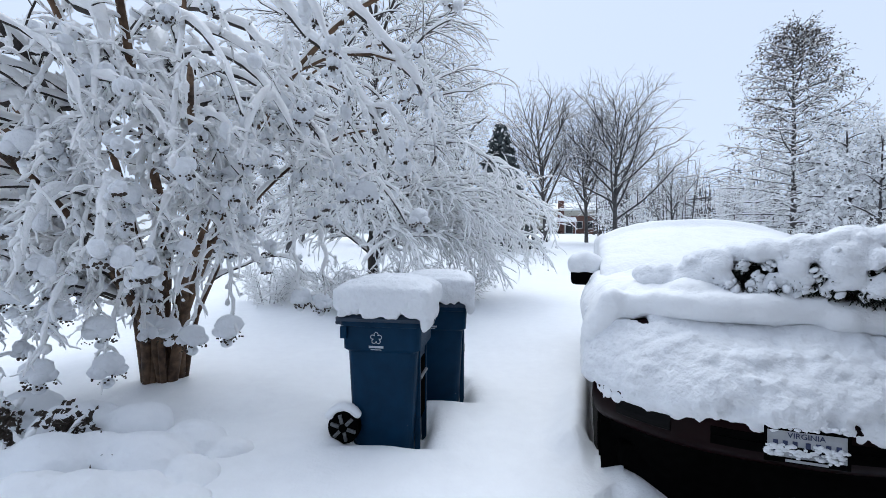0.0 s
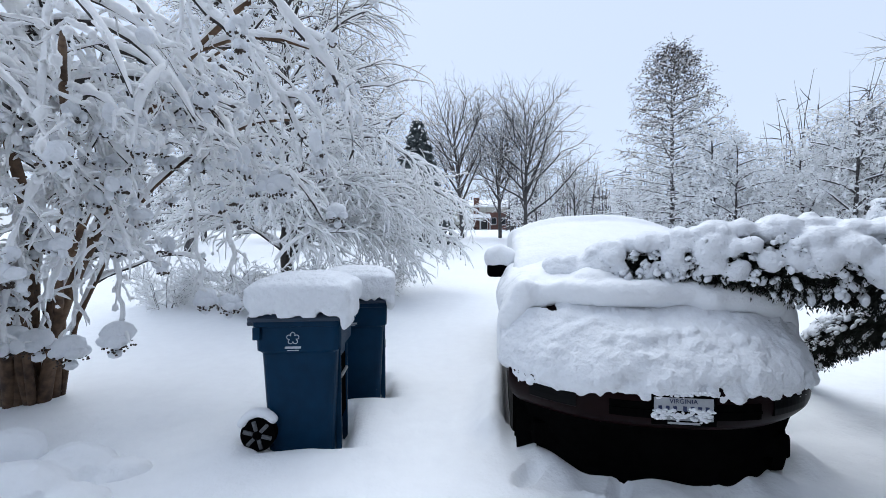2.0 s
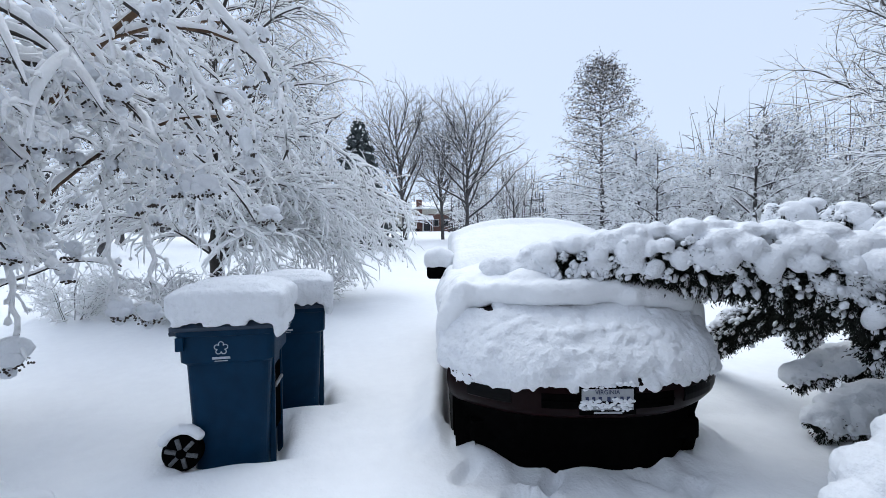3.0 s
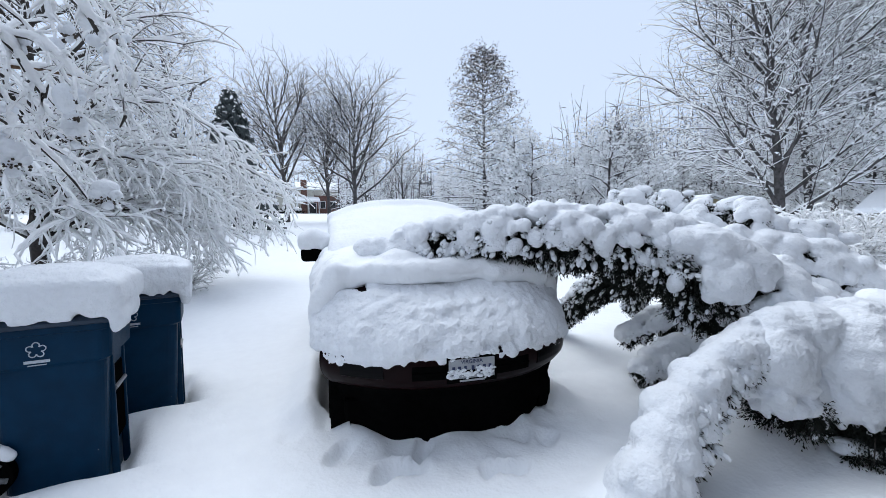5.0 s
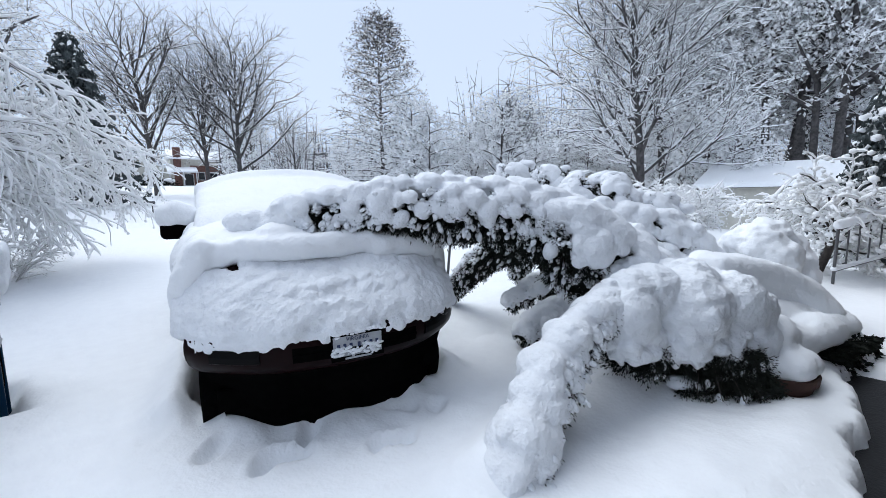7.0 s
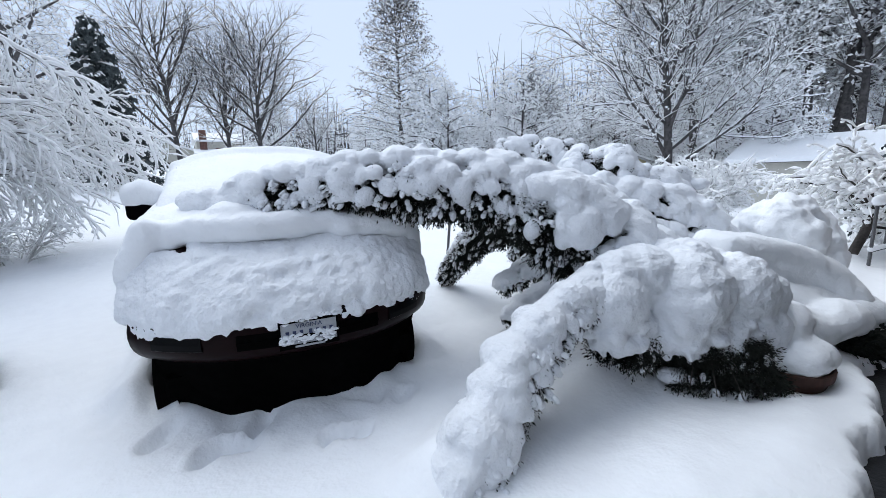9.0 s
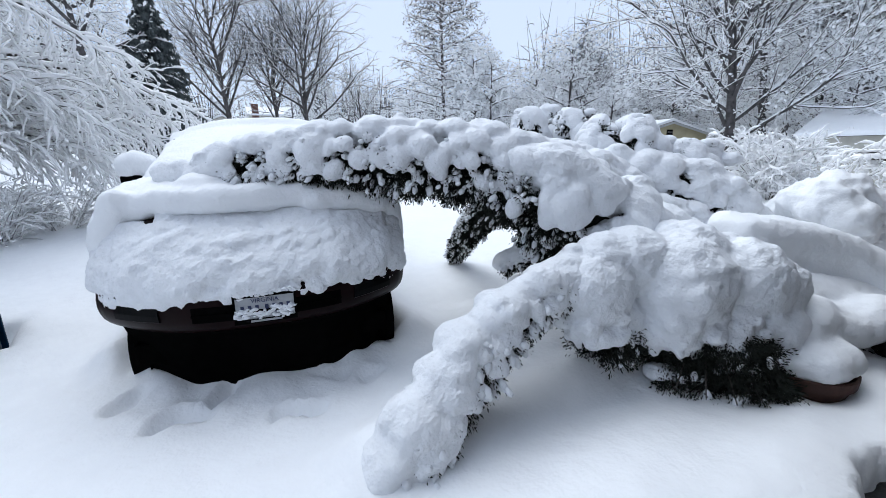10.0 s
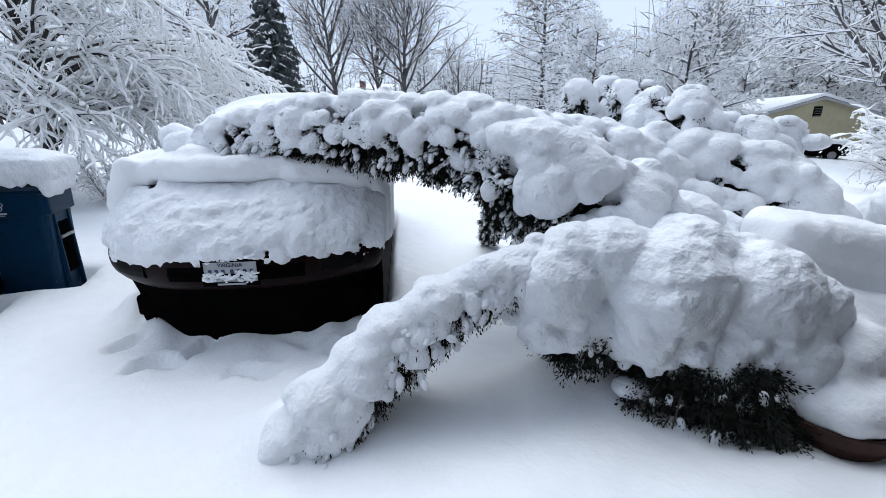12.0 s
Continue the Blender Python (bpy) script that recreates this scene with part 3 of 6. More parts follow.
def build_bin():
    """Tall cart: local x is its front, with the lift bar; base at z = 0."""
    cart = empty("wheeled_bin")
    tagged(cart, "tall blue plastic wheeled recycling bin sunk in snow", "bin", "bins beside the driveway")
    rows = [bin_section(0.215, 0.215, 0.0), bin_section(0.225, 0.222, 0.03), bin_section(0.262, 0.25, 0.80), bin_section(0.265, 0.252, 0.855),
            bin_section(0.295, 0.268, 0.875), bin_section(0.30, 0.272, 1.045), bin_section(0.318, 0.288, 1.05), bin_section(0.32, 0.29, 1.085)]
    part("body", loft(rows), BIN_BLUE, cart, soft=False)
    lid_rows = [bin_section(0.335, 0.305, 1.088), bin_section(0.345, 0.315, 1.092), bin_section(0.345, 0.315, 1.112), bin_section(0.31, 0.28, 1.14, 0.1), bin_section(0.2, 0.18, 1.155, 0.1)]
    part("lid", loft(lid_rows), BIN_LID, cart, "dark blue lid under snow")
    # front with its lift bar; a raised black block gives the recess its shade
    part("front_recess", box_bm((0.232, -0.11, 0.30), (0.268, 0.11, 0.78), 0.015), BLACK, cart, "black block drawn for the shaded recess in the bin front")
    part("lift_bar", rod_bm((0.272, -0.12, 0.64), (0.272, 0.12, 0.64), 0.014, 10), ALLOY, cart, "metal lift bar")
    for sy in (-1, 1):
        part("front_rib", box_bm((0.236, sy * 0.13 - 0.012, 0.05), (0.276, sy * 0.13 + 0.012, 0.86), 0.006), BIN_BLUE, cart)
        part("rim_lug", box_bm((-0.30, sy * 0.287 - 0.012, 0.96), (-0.25, sy * 0.287 + 0.012, 1.05), 0.006), BIN_BLUE, cart)
        wheel = part("wheel", rod_bm((-0.27, sy * 0.235, 0.30), (-0.27, sy * 0.30, 0.30), 0.118, 32), RUBBER, cart, "black spoked plastic wheel", soft=False)
        part("hub", rod_bm((-0.27, sy * 0.30, 0.30), (-0.27, sy * 0.312, 0.30), 0.032, 14), BLACK, wheel)
        for k in range(6):
            a = radians(60 * k + 15)
            bm = box_bm((0.03, -0.009, -0.013), (0.10, 0.009, 0.013), 0.004)
            bm.transform(pose(-0.27, sy * 0.304, 0.30) @ Matrix.Rotation(a, 4, "Y"))
            part("spoke", bm, SPOKE, wheel)
    part("axle", rod_bm((-0.27, -0.24, 0.30), (-0.27, 0.24, 0.30), 0.014, 10), ALLOY, cart)
    part("handle", rod_bm((-0.36, -0.2, 1.06), (-0.36, 0.2, 1.06), 0.016, 10), BIN_LID, cart)
    for sy in (-1, 1):
        part("handle_arm", box_bm((-0.37, sy * 0.2 - 0.012, 1.045), (-0.30, sy * 0.2 + 0.012, 1.075), 0.005), BIN_LID, cart)
    # printed emblem: five curls round a star, with two bars of print
    bm = bmesh.new()
    for k in range(5):
        a = radians(90 + 72 * k)
        c = Vector((0.028 * math.cos(a), 0, 0.028 * math.sin(a)))
        prev = None
        for j in range(9):
            b = a + radians(-130 + 32 * j)
            v = []
            for r in (0.0125, 0.0185):
                v.append(bm.verts.new(c + Vector((r * math.cos(b), 0, r * math.sin(b)))))
            if prev:
                bm.faces.new((prev[0], prev[1], v[1], v[0]))
            prev = v
    bmesh.ops.solidify(bm, geom=bm.faces[:], thickness=0.001)
    bm.transform(pose(-0.03, -0.2745, 0.965, 0, 0, 0))
    part("emblem", bm, EMBLEM, cart, "grey printed curled star emblem")
    part("print_bar", box_bm((-0.085, -0.2755, 0.892), (0.025, -0.2725, 0.908)), EMBLEM, cart)
    part("print_line", box_bm((-0.07, -0.2755, 0.878), (0.01, -0.2725, 0.883)), EMBLEM, cart)
    return cart


def bin_snow(m, seed):
    rng = np.random.default_rng(seed)
    rows = []
    for x in np.arange(-0.30, 0.31, 0.06):
        for y in np.arange(-0.27, 0.28, 0.06):
            h = 1 - 0.30 * (max(abs(x) / 0.33, abs(y) / 0.30)) ** 3 - 0.12 * ((x / 0.33) ** 2 + (y / 0.30) ** 2) ** 2 / 4
            for lift in (0.0, 0.06, 0.11):
                p = m @ Vector((x + 0.01, y, 1.19 + (0.035 + lift) * h))
                rows.append((*p, 0.075, 0.075, 0.095 * h))
    for y in np.arange(-0.29, 0.2, 0.05):
        p = m @ Vector((0.335, y, 1.13 - 0.035 * (y < -0.05)))
        rows.append((*p, 0.045, 0.05, 0.085))
    for k in range(26):
        p = m @ Vector((rng.uniform(-0.32, 0.33), -0.31, 1.135 + rng.uniform(-0.008, 0.03)))
        rows.append((*p, 0.03, 0.022, 0.024))
    cap = snow_mass("bin_snow", rows, SNOW_LUMPY, None, 0.015, 6, ((0.05, 0.012), (0.2, 0.02)))
    tagged(cap, "thick rounded pillow of snow on a bin lid", "snow", "snow caps on bins", kind="stuff")
    rows = []
    for k in range(260):
        z = 0.22 + abs(rng.normal(0, 0.2))
        hx = 0.22 + 0.05 * z / 0.8
        p = m @ Vector((rng.uniform(-0.2, 0.2), -0.214 - 0.038 * z, z))
        r = rng.uniform(0.002, 0.006)
        rows.append((*p, r, 0.003, r))
    tagged(new("snow_flecks", balls_mesh("snow_flecks", rows, SNOW_TWIG, 1)), "specks of snow stuck to a bin wall", "snow", kind="stuff")
    rows = []
    for k in range(9):
        a = radians(40 + 14 * k)
        p = m @ Vector((-0.27 + 0.125 * math.cos(a), -0.275, 0.31 + 0.14 * math.sin(a)))
        rows.append((*p, 0.04, 0.045, 0.035))
    tagged(snow_mass("wheel_snow", rows, SNOW, None, 0.015, 4, ((0.08, 0.012),)), "tuft of snow on a bin wheel", "snow", kind="stuff")


bin_a = build_bin()
BIN_POSES = [pose(BINS[0][0], BINS[0][1], -0.40, 0, 0, -8), pose(BINS[1][0], BINS[1][1], -0.41, 0, 0, -4)]
bin_a.matrix_world = BIN_POSES[0]
bin_b = copy_thing(bin_a, BIN_POSES[1])
for k, m in enumerate(BIN_POSES):
    bin_snow(m, 11 + k)


# ---- snow-bent evergreens ----
def spline(points, n):
    """n points and radii along a smooth line through rows of x, y, z, radius."""
    P = np.array(points, float)
    k = len(P)
    out = []
    for s in np.linspace(0, k - 1.0001, n):
        i = int(s)
        f = s - i
        p0, p1, p2, p3 = P[max(i - 1, 0)], P[i], P[min(i + 1, k - 1)], P[min(i + 2, k - 1)]
        out.append(0.5 * ((2 * p1) + (p2 - p0) * f + (2 * p0 - 5 * p1 + 4 * p2 - p3) * f * f + (3 * p1 - p0 - 3 * p2 + p3) * f ** 3))
    return np.array(out)


def sprays(rng, centres, normals, size, per=2, slim=0.29):
    """Little crossed scale-leaf sprays: diamonds on a stem that points along the normal."""
    C, N = np.asarray(centres, float), np.asarray(normals, float)
    n = len(C)
    N = N / (np.linalg.norm(N, axis=1)[:, None] + 1e-9)
    a = np.cross(N, rng.normal(0, 1, (n, 3)))
    a /= np.linalg.norm(a, axis=1)[:, None] + 1e-9
    t = np.cross(N, a)
    L = size * rng.uniform(0.6, 1.4, (n, 1))
    w = L * rng.uniform(slim * 0.75, slim * 1.25, (n, 1))
    V = []
    for k in range(per):
        s = a if k == 0 else t
        V.append(np.stack([C, C + N * L * 0.55 + s * w, C + N * L + rng.normal(0, 1, (n, 3)) * L * 0.2, C + N * L * 0.55 - s * w], 1))
    V = np.concatenate(V).reshape(-1, 3)
    q = np.arange(0, len(V), 4)
    F = np.concatenate([np.stack([q, q + 1, q + 2], 1), np.stack([q, q + 2, q + 3], 1)])
    return V, F


def pads_mesh(name, pads, mat, sub=2):
    """One mesh of turned ellipsoids. pads: pairs of a centre and three axis vectors (rows)."""
    v, f = ico(sub)
    V = [v @ np.asarray(ax) + np.asarray(c) for c, ax in pads]
    F = [f + k * len(v) for k in range(len(pads))]
    return quick_mesh(name, np.concatenate(V), np.concatenate(F), mat)


def pad(c, out, size, rng, flat=0.68, long=1.15):
    """A pillow of snow at c that bulges outwards and sags downhill."""
    n = np.asarray(out) * 0.9 + np.array([0, 0, 0.45])
    n /= np.linalg.norm(n) + 1e-9
    d = np.array([0, 0, -1.0]) + rng.normal(0, 0.35, 3)
    d -= n * np.dot(d, n)
    d /= np.linalg.norm(d) + 1e-9
    t = np.cross(n, d)
    return np.asarray(c), np.stack([d * size * long, t * size * rng.uniform(0.85, 1.1), n * size * flat])


def melt(ob, voxel, smoothing, lumps):
    """Runs touching pillows together and gives them a grain."""
    r = ob.modifiers.new("melt", "REMESH")
    r.mode, r.voxel_size, r.use_smooth_shade = "VOXEL", voxel, True
    s = ob.modifiers.new("soften", "SMOOTH")
    s.factor, s.iterations = 0.5, smoothing
    for size, amount in lumps:
        d = ob.modifiers.new("lumps", "DISPLACE")
        d.texture, d.texture_coords, d.strength, d.mid_level = cloud_tex(size), "GLOBAL", amount, 0.5
    return ob


def bough(shrub, points, seed, size=0.10, reach=112, crown=1.0, fronds=230, frost=0.75, leaf=0.024, tilt=0, voxel=0.013, soften=3, gaps=0.5, spine=0.5, dense=1.0):
    """One flopped limb of evergreen: drooping fingers of dark sprays all round, frosted, with pillows of snow heaped over them."""
    rng = np.random.default_rng(seed)
    length = np.sum(np.linalg.norm(np.diff(np.array(points)[:, :3], axis=0), axis=1))
    n = max(12, int(length / 0.02))
    S = spline(points, n)
    tan = np.gradient(S[:, :3], axis=0)
    tan /= np.linalg.norm(tan, axis=1)[:, None] + 1e-9
    side = np.cross(tan, (0, 0, 1.0))
    side /= np.linalg.norm(side, axis=1)[:, None] + 1e-6
    up = np.cross(side, tan)
    down = np.array([0, 0, -1.0])
    C, D, frosting = [], [], []
    for k in range(int(fronds * length)):
        i = rng.integers(0, n)
        a = rng.uniform(-math.pi, math.pi)
        r = S[i, 3]
        lean = abs((math.degrees(a) - tilt + 180) % 360 - 180)
        if lean < 46 and spine:
            continue
        d = up[i] * math.cos(a) + side[i] * math.sin(a)
        q = d * 0.75 + down * 0.55 + tan[i] * rng.uniform(-0.8, 0.1) + rng.normal(0, 0.25, 3)
        q /= np.linalg.norm(q)
        base = S[i, :3] + d * r * rng.uniform(0.45, 0.72)
        L = (rng.uniform(0.25, 0.55) * r + 0.02) * (0.45 if lean < 80 else 0.7 if lean < 100 else 1.0)
        w = rng.uniform(0.010, 0.022) + 0.03 * r
        m = int((30 + 190 * r) * dense)
        u = rng.uniform(0, 1, m)
        spread = rng.normal(0, 1, (m, 3)) * w
        C.append(base + q * (u * L)[:, None] + spread * 0.8)
        D.append(q * 0.9 + spread / w * 0.30 + down * 0.15)
        if rng.uniform() < frost * (1.0 if lean < 120 else 0.45):
            for j in range(rng.integers(2, 5)):
                f = rng.uniform(0.2, 1.0)
                z = rng.uniform(0.009, 0.027)
                side_q = np.cross(q, down) + 1e-6
                side_q /= np.linalg.norm(side_q)
                nn = np.cross(side_q, q)
                frosting.append((base + q * (L * f + 0.008) + d * w * 1.1 + np.array([0, 0, w * 0.5]) + rng.normal(0, w * 0.5, 3), np.stack([q * z * rng.uniform(1.0, 2.0), side_q * z, nn * z * 0.7])))
    V, F = sprays(rng, np.concatenate(C), np.concatenate(D), leaf, 1, 0.17)
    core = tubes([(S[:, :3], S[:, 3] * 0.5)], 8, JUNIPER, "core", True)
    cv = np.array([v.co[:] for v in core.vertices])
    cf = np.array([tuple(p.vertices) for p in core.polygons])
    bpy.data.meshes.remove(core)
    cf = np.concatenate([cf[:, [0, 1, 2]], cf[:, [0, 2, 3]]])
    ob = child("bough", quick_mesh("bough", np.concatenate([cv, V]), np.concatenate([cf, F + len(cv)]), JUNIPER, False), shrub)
    if frosting:
        tagged(child("snow_crumb", pads_mesh("snow_crumb", frosting, SNOW_LUMPY, 1), ob), kind="stuff")
    pads = []
    for k in range(int(length / 0.035) if spine else 0):
        i = min(n - 1, int(n * (k + 0.5) * 0.035 / length))
        q = S[i, 3] * spine * crown * min(1.0, 0.45 + i / 12, 0.45 + (n - 1 - i) / 12)
        pads.append((S[i, :3] + up[i] * S[i, 3] * 0.50, np.eye(3) * q))
    rows = max(2, int(length / (size * 0.95)))
    for k in range(rows):
        i = min(n - 1, int(n * (k + 0.5) / rows))
        r = S[i, 3]
        step = math.degrees(size * 1.15 / (r + 0.02))
        for a0 in np.arange(-reach, reach + 1, step):
            a = a0 + rng.uniform(-0.45, 0.45) * step + (step / 2 if k % 2 else 0) + tilt
            j = int(np.clip(i + rng.integers(-3, 4), 0, n - 1))
            lean = abs(a - tilt)
            if lean > reach or rng.uniform() < gaps * np.clip((lean - 30) / (reach - 60), 0, 1):
                continue
            d = up[j] * math.cos(radians(a)) + side[j] * math.sin(radians(a))
            z = size * rng.choice([0.62, 0.8, 1.0, 1.0, 1.25]) * (1.08 - 0.42 * lean / reach) * min(1.0, 0.25 + r / (size * 1.5)) * crown ** 0.5
            pads.append(pad(S[j, :3] + d * r * rng.uniform(0.80, 1.0), d, z * 1.04, rng))
            for m in range(2):
                b = rng.normal(0, 1, 3)
                b /= np.linalg.norm(b)
                pads.append(pad(S[j, :3] + d * r * 0.88 + b * z * 0.62, d, z * rng.uniform(0.35, 0.55), rng))
    # smaller pillows that cling lower down
    for k in range(int(length / size * 11 * (1 - gaps)) if spine else 0):
        j = rng.integers(1, n - 1)
        a = radians(tilt + rng.choice([-1, 1]) * rng.uniform(55, reach + 18))
        d = up[j] * math.cos(a) + side[j] * math.sin(a)
        z = size * rng.uniform(0.28, 0.60) * min(1.0, 0.3 + S[j, 3] / (size * 2))
        pads.append(pad(S[j, :3] + d * S[j, 3] * rng.uniform(0.85, 1.02), d, z, rng, 0.75, 1.3))
    me = new("snow", pads_mesh("snow", pads, SNOW_LUMPY, 2))
    me.parent = ob
    tagged(me, "rounded pillows of clinging snow")
    melt(me, voxel, soften, ((0.10, 0.022), (0.020, 0.008)))
    return ob


juniper = empty("evergreen_shrub", pose(0, 0, 0))
tagged(juniper, "large dark evergreen splayed open by snow, arched over a car", "shrub")
part("trunk", rod_bm((4.75, 1.25, -0.35), (4.65, 1.4, 0.7), 0.08, 10, None, 0.05), BARK, juniper)
# the arch over the car and the heavy shoulder that it springs from
bough(juniper, [(1.42, 2.80, 0.99, 0.08), (1.75, 2.58, 1.05, 0.16), (2.15, 2.32, 1.11, 0.20), (2.65, 2.02, 1.11, 0.23), (3.15, 1.70, 1.04, 0.25), (3.5, 1.45, 0.92, 0.26), (3.7, 1.28, 0.8, 0.26)], 21, 0.082, 116, fronds=640, gaps=0.55, frost=1.0, spine=0.38, soften=2)
bough(juniper, [(3.20, 1.50, 0.90, 0.20), (3.48, 1.30, 0.78, 0.27), (3.85, 1.14, 0.62, 0.27), (4.35, 1.02, 0.42, 0.20)], 20, 0.16, 112, soften=6, gaps=0.35, spine=0.64)
bough(juniper, [(3.42, 1.47, 0.66, 0.17), (3.7, 1.28, 0.46, 0.19), (4.1, 1.15, 0.2, 0.24), (4.5, 1.05, -0.1, 0.26)], 30, 0.07, 80, fronds=420, gaps=0.95, spine=0)
bough(juniper, [(2.9, 2.45, 1.02, 0.10), (3.5, 2.2, 1.08, 0.15), (4.15, 1.85, 1.0, 0.18), (4.65, 1.55, 0.78, 0.18), (4.9, 1.35, 0.4, 0.16)], 22, 0.105, 116, soften=4, gaps=0.5)
# two limbs whose tips touch the snow beyond the car
bough(juniper, [(4.44, 3.58, -0.14, 0.10), (4.25, 3.15, 0.22, 0.14), (4.05, 2.62, 0.55, 0.17), (3.95, 2.1, 0.75, 0.2)], 23, 0.07, 85, fronds=480, tilt=-20, gaps=0.6)
bough(juniper, [(5.15, 2.95, 0.12, 0.12), (5.05, 2.75, 0.42, 0.14), (4.8, 2.3, 0.72, 0.2), (4.6, 1.9, 0.85, 0.2)], 24, 0.07, 85, fronds=480, gaps=0.6)
bough(juniper, [(4.7, 1.85, 0.92, 0.15), (5.05, 1.42, 0.88, 0.18), (5.32, 1.05, 0.72, 0.19), (5.46, 0.84, 0.46, 0.16), (5.5, 0.74, 0.16, 0.12)], 25, 0.125, 116, soften=5, gaps=0.45)
bough(juniper, [(4.45, 1.55, 0.66, 0.10), (4.85, 1.25, 0.60, 0.13), (5.10, 1.0, 0.42, 0.12), (5.2, 0.88, 0.15, 0.08)], 29, 0.10, 95, soften=4)
bough(juniper, [(4.3, 1.7, 0.45, 0.28), (4.8, 1.5, 0.4, 0.34), (5.2, 1.3, 0.3, 0.32), (5.45, 1.05, 0.1, 0.25)], 31, 0.07, 70, fronds=420, gaps=0.95, spine=0)
bough(juniper, [(3.62, 1.95, -0.16, 0.08), (3.95, 1.9, -0.08, 0.14), (4.3, 1.75, -0.02, 0.16), (4.6, 1.5, 0.1, 0.16)], 26, 0.10, 100, spine=0.8, gaps=0.3, soften=5)
bough(juniper, [(4.02, 2.35, 0.02, 0.08), (4.2, 2.2, 0.16, 0.11), (4.5, 1.9, 0.25, 0.12)], 27, 0.09, 90, soften=4)
bough(juniper, [(4.35, 0.95, 0.40, 0.18), (4.7, 0.95, 0.28, 0.24), (5.0, 1.0, 0.10, 0.26), (5.2, 0.9, -0.2, 0.24)], 28, 0.09, 80, gaps=0.8, spine=0.3)
# the bushy back of it, standing up in separate tufts
rng_t = np.random.default_rng(4)
for k in range(19):
    f = k / 18
    bx, by = 5.45 + 0.3 * rng_t.uniform(-1, 1), 3.3 - 2.1 * f
    top = 1.66 - 0.40 * f + rng_t.uniform(-0.16, 0.06)
    tx, ty = rng_t.uniform(-0.22, 0.1), rng_t.uniform(-0.2, 0.2)
    bough(juniper, [(5.3 + 0.2 * f, 2.2 - 0.6 * f, 0.3, 0.12), (bx + 0.05, by, top - 0.5, 0.17), (bx - 0.03 + tx * 0.5, by + ty * 0.5, top - 0.12, 0.14), (bx + tx, by + ty, top - 0.03, 0.07)], 60 + k, 0.085, 150, fronds=190, leaf=0.034, dense=0.6, tilt=180 if k % 3 else 0, voxel=0.018, gaps=0.75, spine=0)
    rows = [(bx + tx, by + ty, top + 0.0, 0.09, 0.09, 0.08), (bx + tx * 0.5 + 0.06, by + ty * 0.5, top - 0.07, 0.11, 0.11, 0.08)]
    for j in range(4):
        q = rng_t.uniform(0.06, 0.11)
        rows.append((bx + tx * rng_t.uniform(0.3, 1.0) + rng_t.normal(0, 0.09), by + ty + rng_t.normal(0, 0.10), top - 0.11 * j + rng_t.uniform(-0.03, 0.05), q, q * 1.15, q * 0.7))
    snow_mass("tuft_snow", rows, SNOW_LUMPY, juniper, 0.018, 4, ((0.09, 0.03),), "lump of snow on an upright tuft", 3)

# ---- low evergreen with the great dome of snow, and its limb along the ground ----
low_shrub = empty("low_evergreen", pose(0, 0, 0))
tagged(low_shrub, "low dark evergreen pressed flat under a great dome of snow", "shrub")
rng = np.random.default_rng(31)
rows = []
LOBES = ((3.17, 0.85, 0.36, 0.25), (3.00, 0.95, 0.38, 0.17), (3.10, 0.84, 0.19, 0.13), (3.30, 0.72, 0.18, 0.13), (3.64, 0.56, 0.37, 0.31), (3.52, 0.52, 0.14, 0.16), (3.70, 0.44, 0.10, 0.15),
         (4.00, 0.34, 0.36, 0.27), (3.80, 0.40, 0.07, 0.22), (4.07, 0.20, 0.09, 0.20), (3.45, 0.77, 0.49, 0.235), (3.82, 0.60, 0.50, 0.23), (4.15, 0.45, 0.33, 0.25), (3.95, 0.75, 0.45, 0.25),
         (3.98, 0.26, 0.03, 0.17), (4.24, 0.30, 0.02, 0.19), (3.76, 0.36, 0.05, 0.15), (4.18, 0.14, 0.02, 0.13), (4.30, 0.24, 0.24, 0.17), (4.16, 0.24, 0.30, 0.20))
for i, (x, y, z, q) in enumerate(LOBES):
    for x2, y2, z2, q2 in LOBES[:i]:
        if math.dist((x, y, z), (x2, y2, z2)) < 0.8 * (q + q2):
            m = min(q, q2) * 0.74
            rows.append(((x + x2) / 2, (y + y2) / 2, (z + z2) / 2, m, m, m))
    rows.append((x, y, z, q, q, q * 0.97))
    for k in range(3):
        d = rng.normal(0, 1, 3)
        d /= np.linalg.norm(d)
        rows.append((x + d[0] * q * 0.62, y + d[1] * q * 0.62, z + d[2] * q * 0.5, q * 0.45, q * 0.45, q * 0.45))
for i, (x, y, z, q) in enumerate(LOBES):
    if z < 0.40:
        for k in range(12):
            a = rng.uniform(2.6, 5.6)
            m = q * rng.uniform(0.14, 0.30)
            rows.append((x + q * 0.78 * math.cos(a), y + q * 0.78 * math.sin(a), z - q * rng.uniform(0.35, 0.95), m, m, m * 0.85))
for k in range(9):
    rows.append((3.28 + 0.10 * k, 0.84 - 0.045 * k, 0.51 - 0.008 * k, 0.19, 0.19, 0.18))
for k in range(30):
    s = rng.uniform(0, 1)
    rows.append((3.45 + 0.62 * s + rng.uniform(0, 0.12), 0.95 - 0.42 * s + rng.uniform(0, 0.15), 0.42 - 0.10 * s, 0.17, 0.17, 0.15))
dome = snow_mass("snow", rows, SNOW_LUMPY, low_shrub, 0.0125, 7, ((0.20, 0.040), (0.05, 0.014), (0.018, 0.008)), "great lobed dome of snow")
C, D, caught = [], [], []
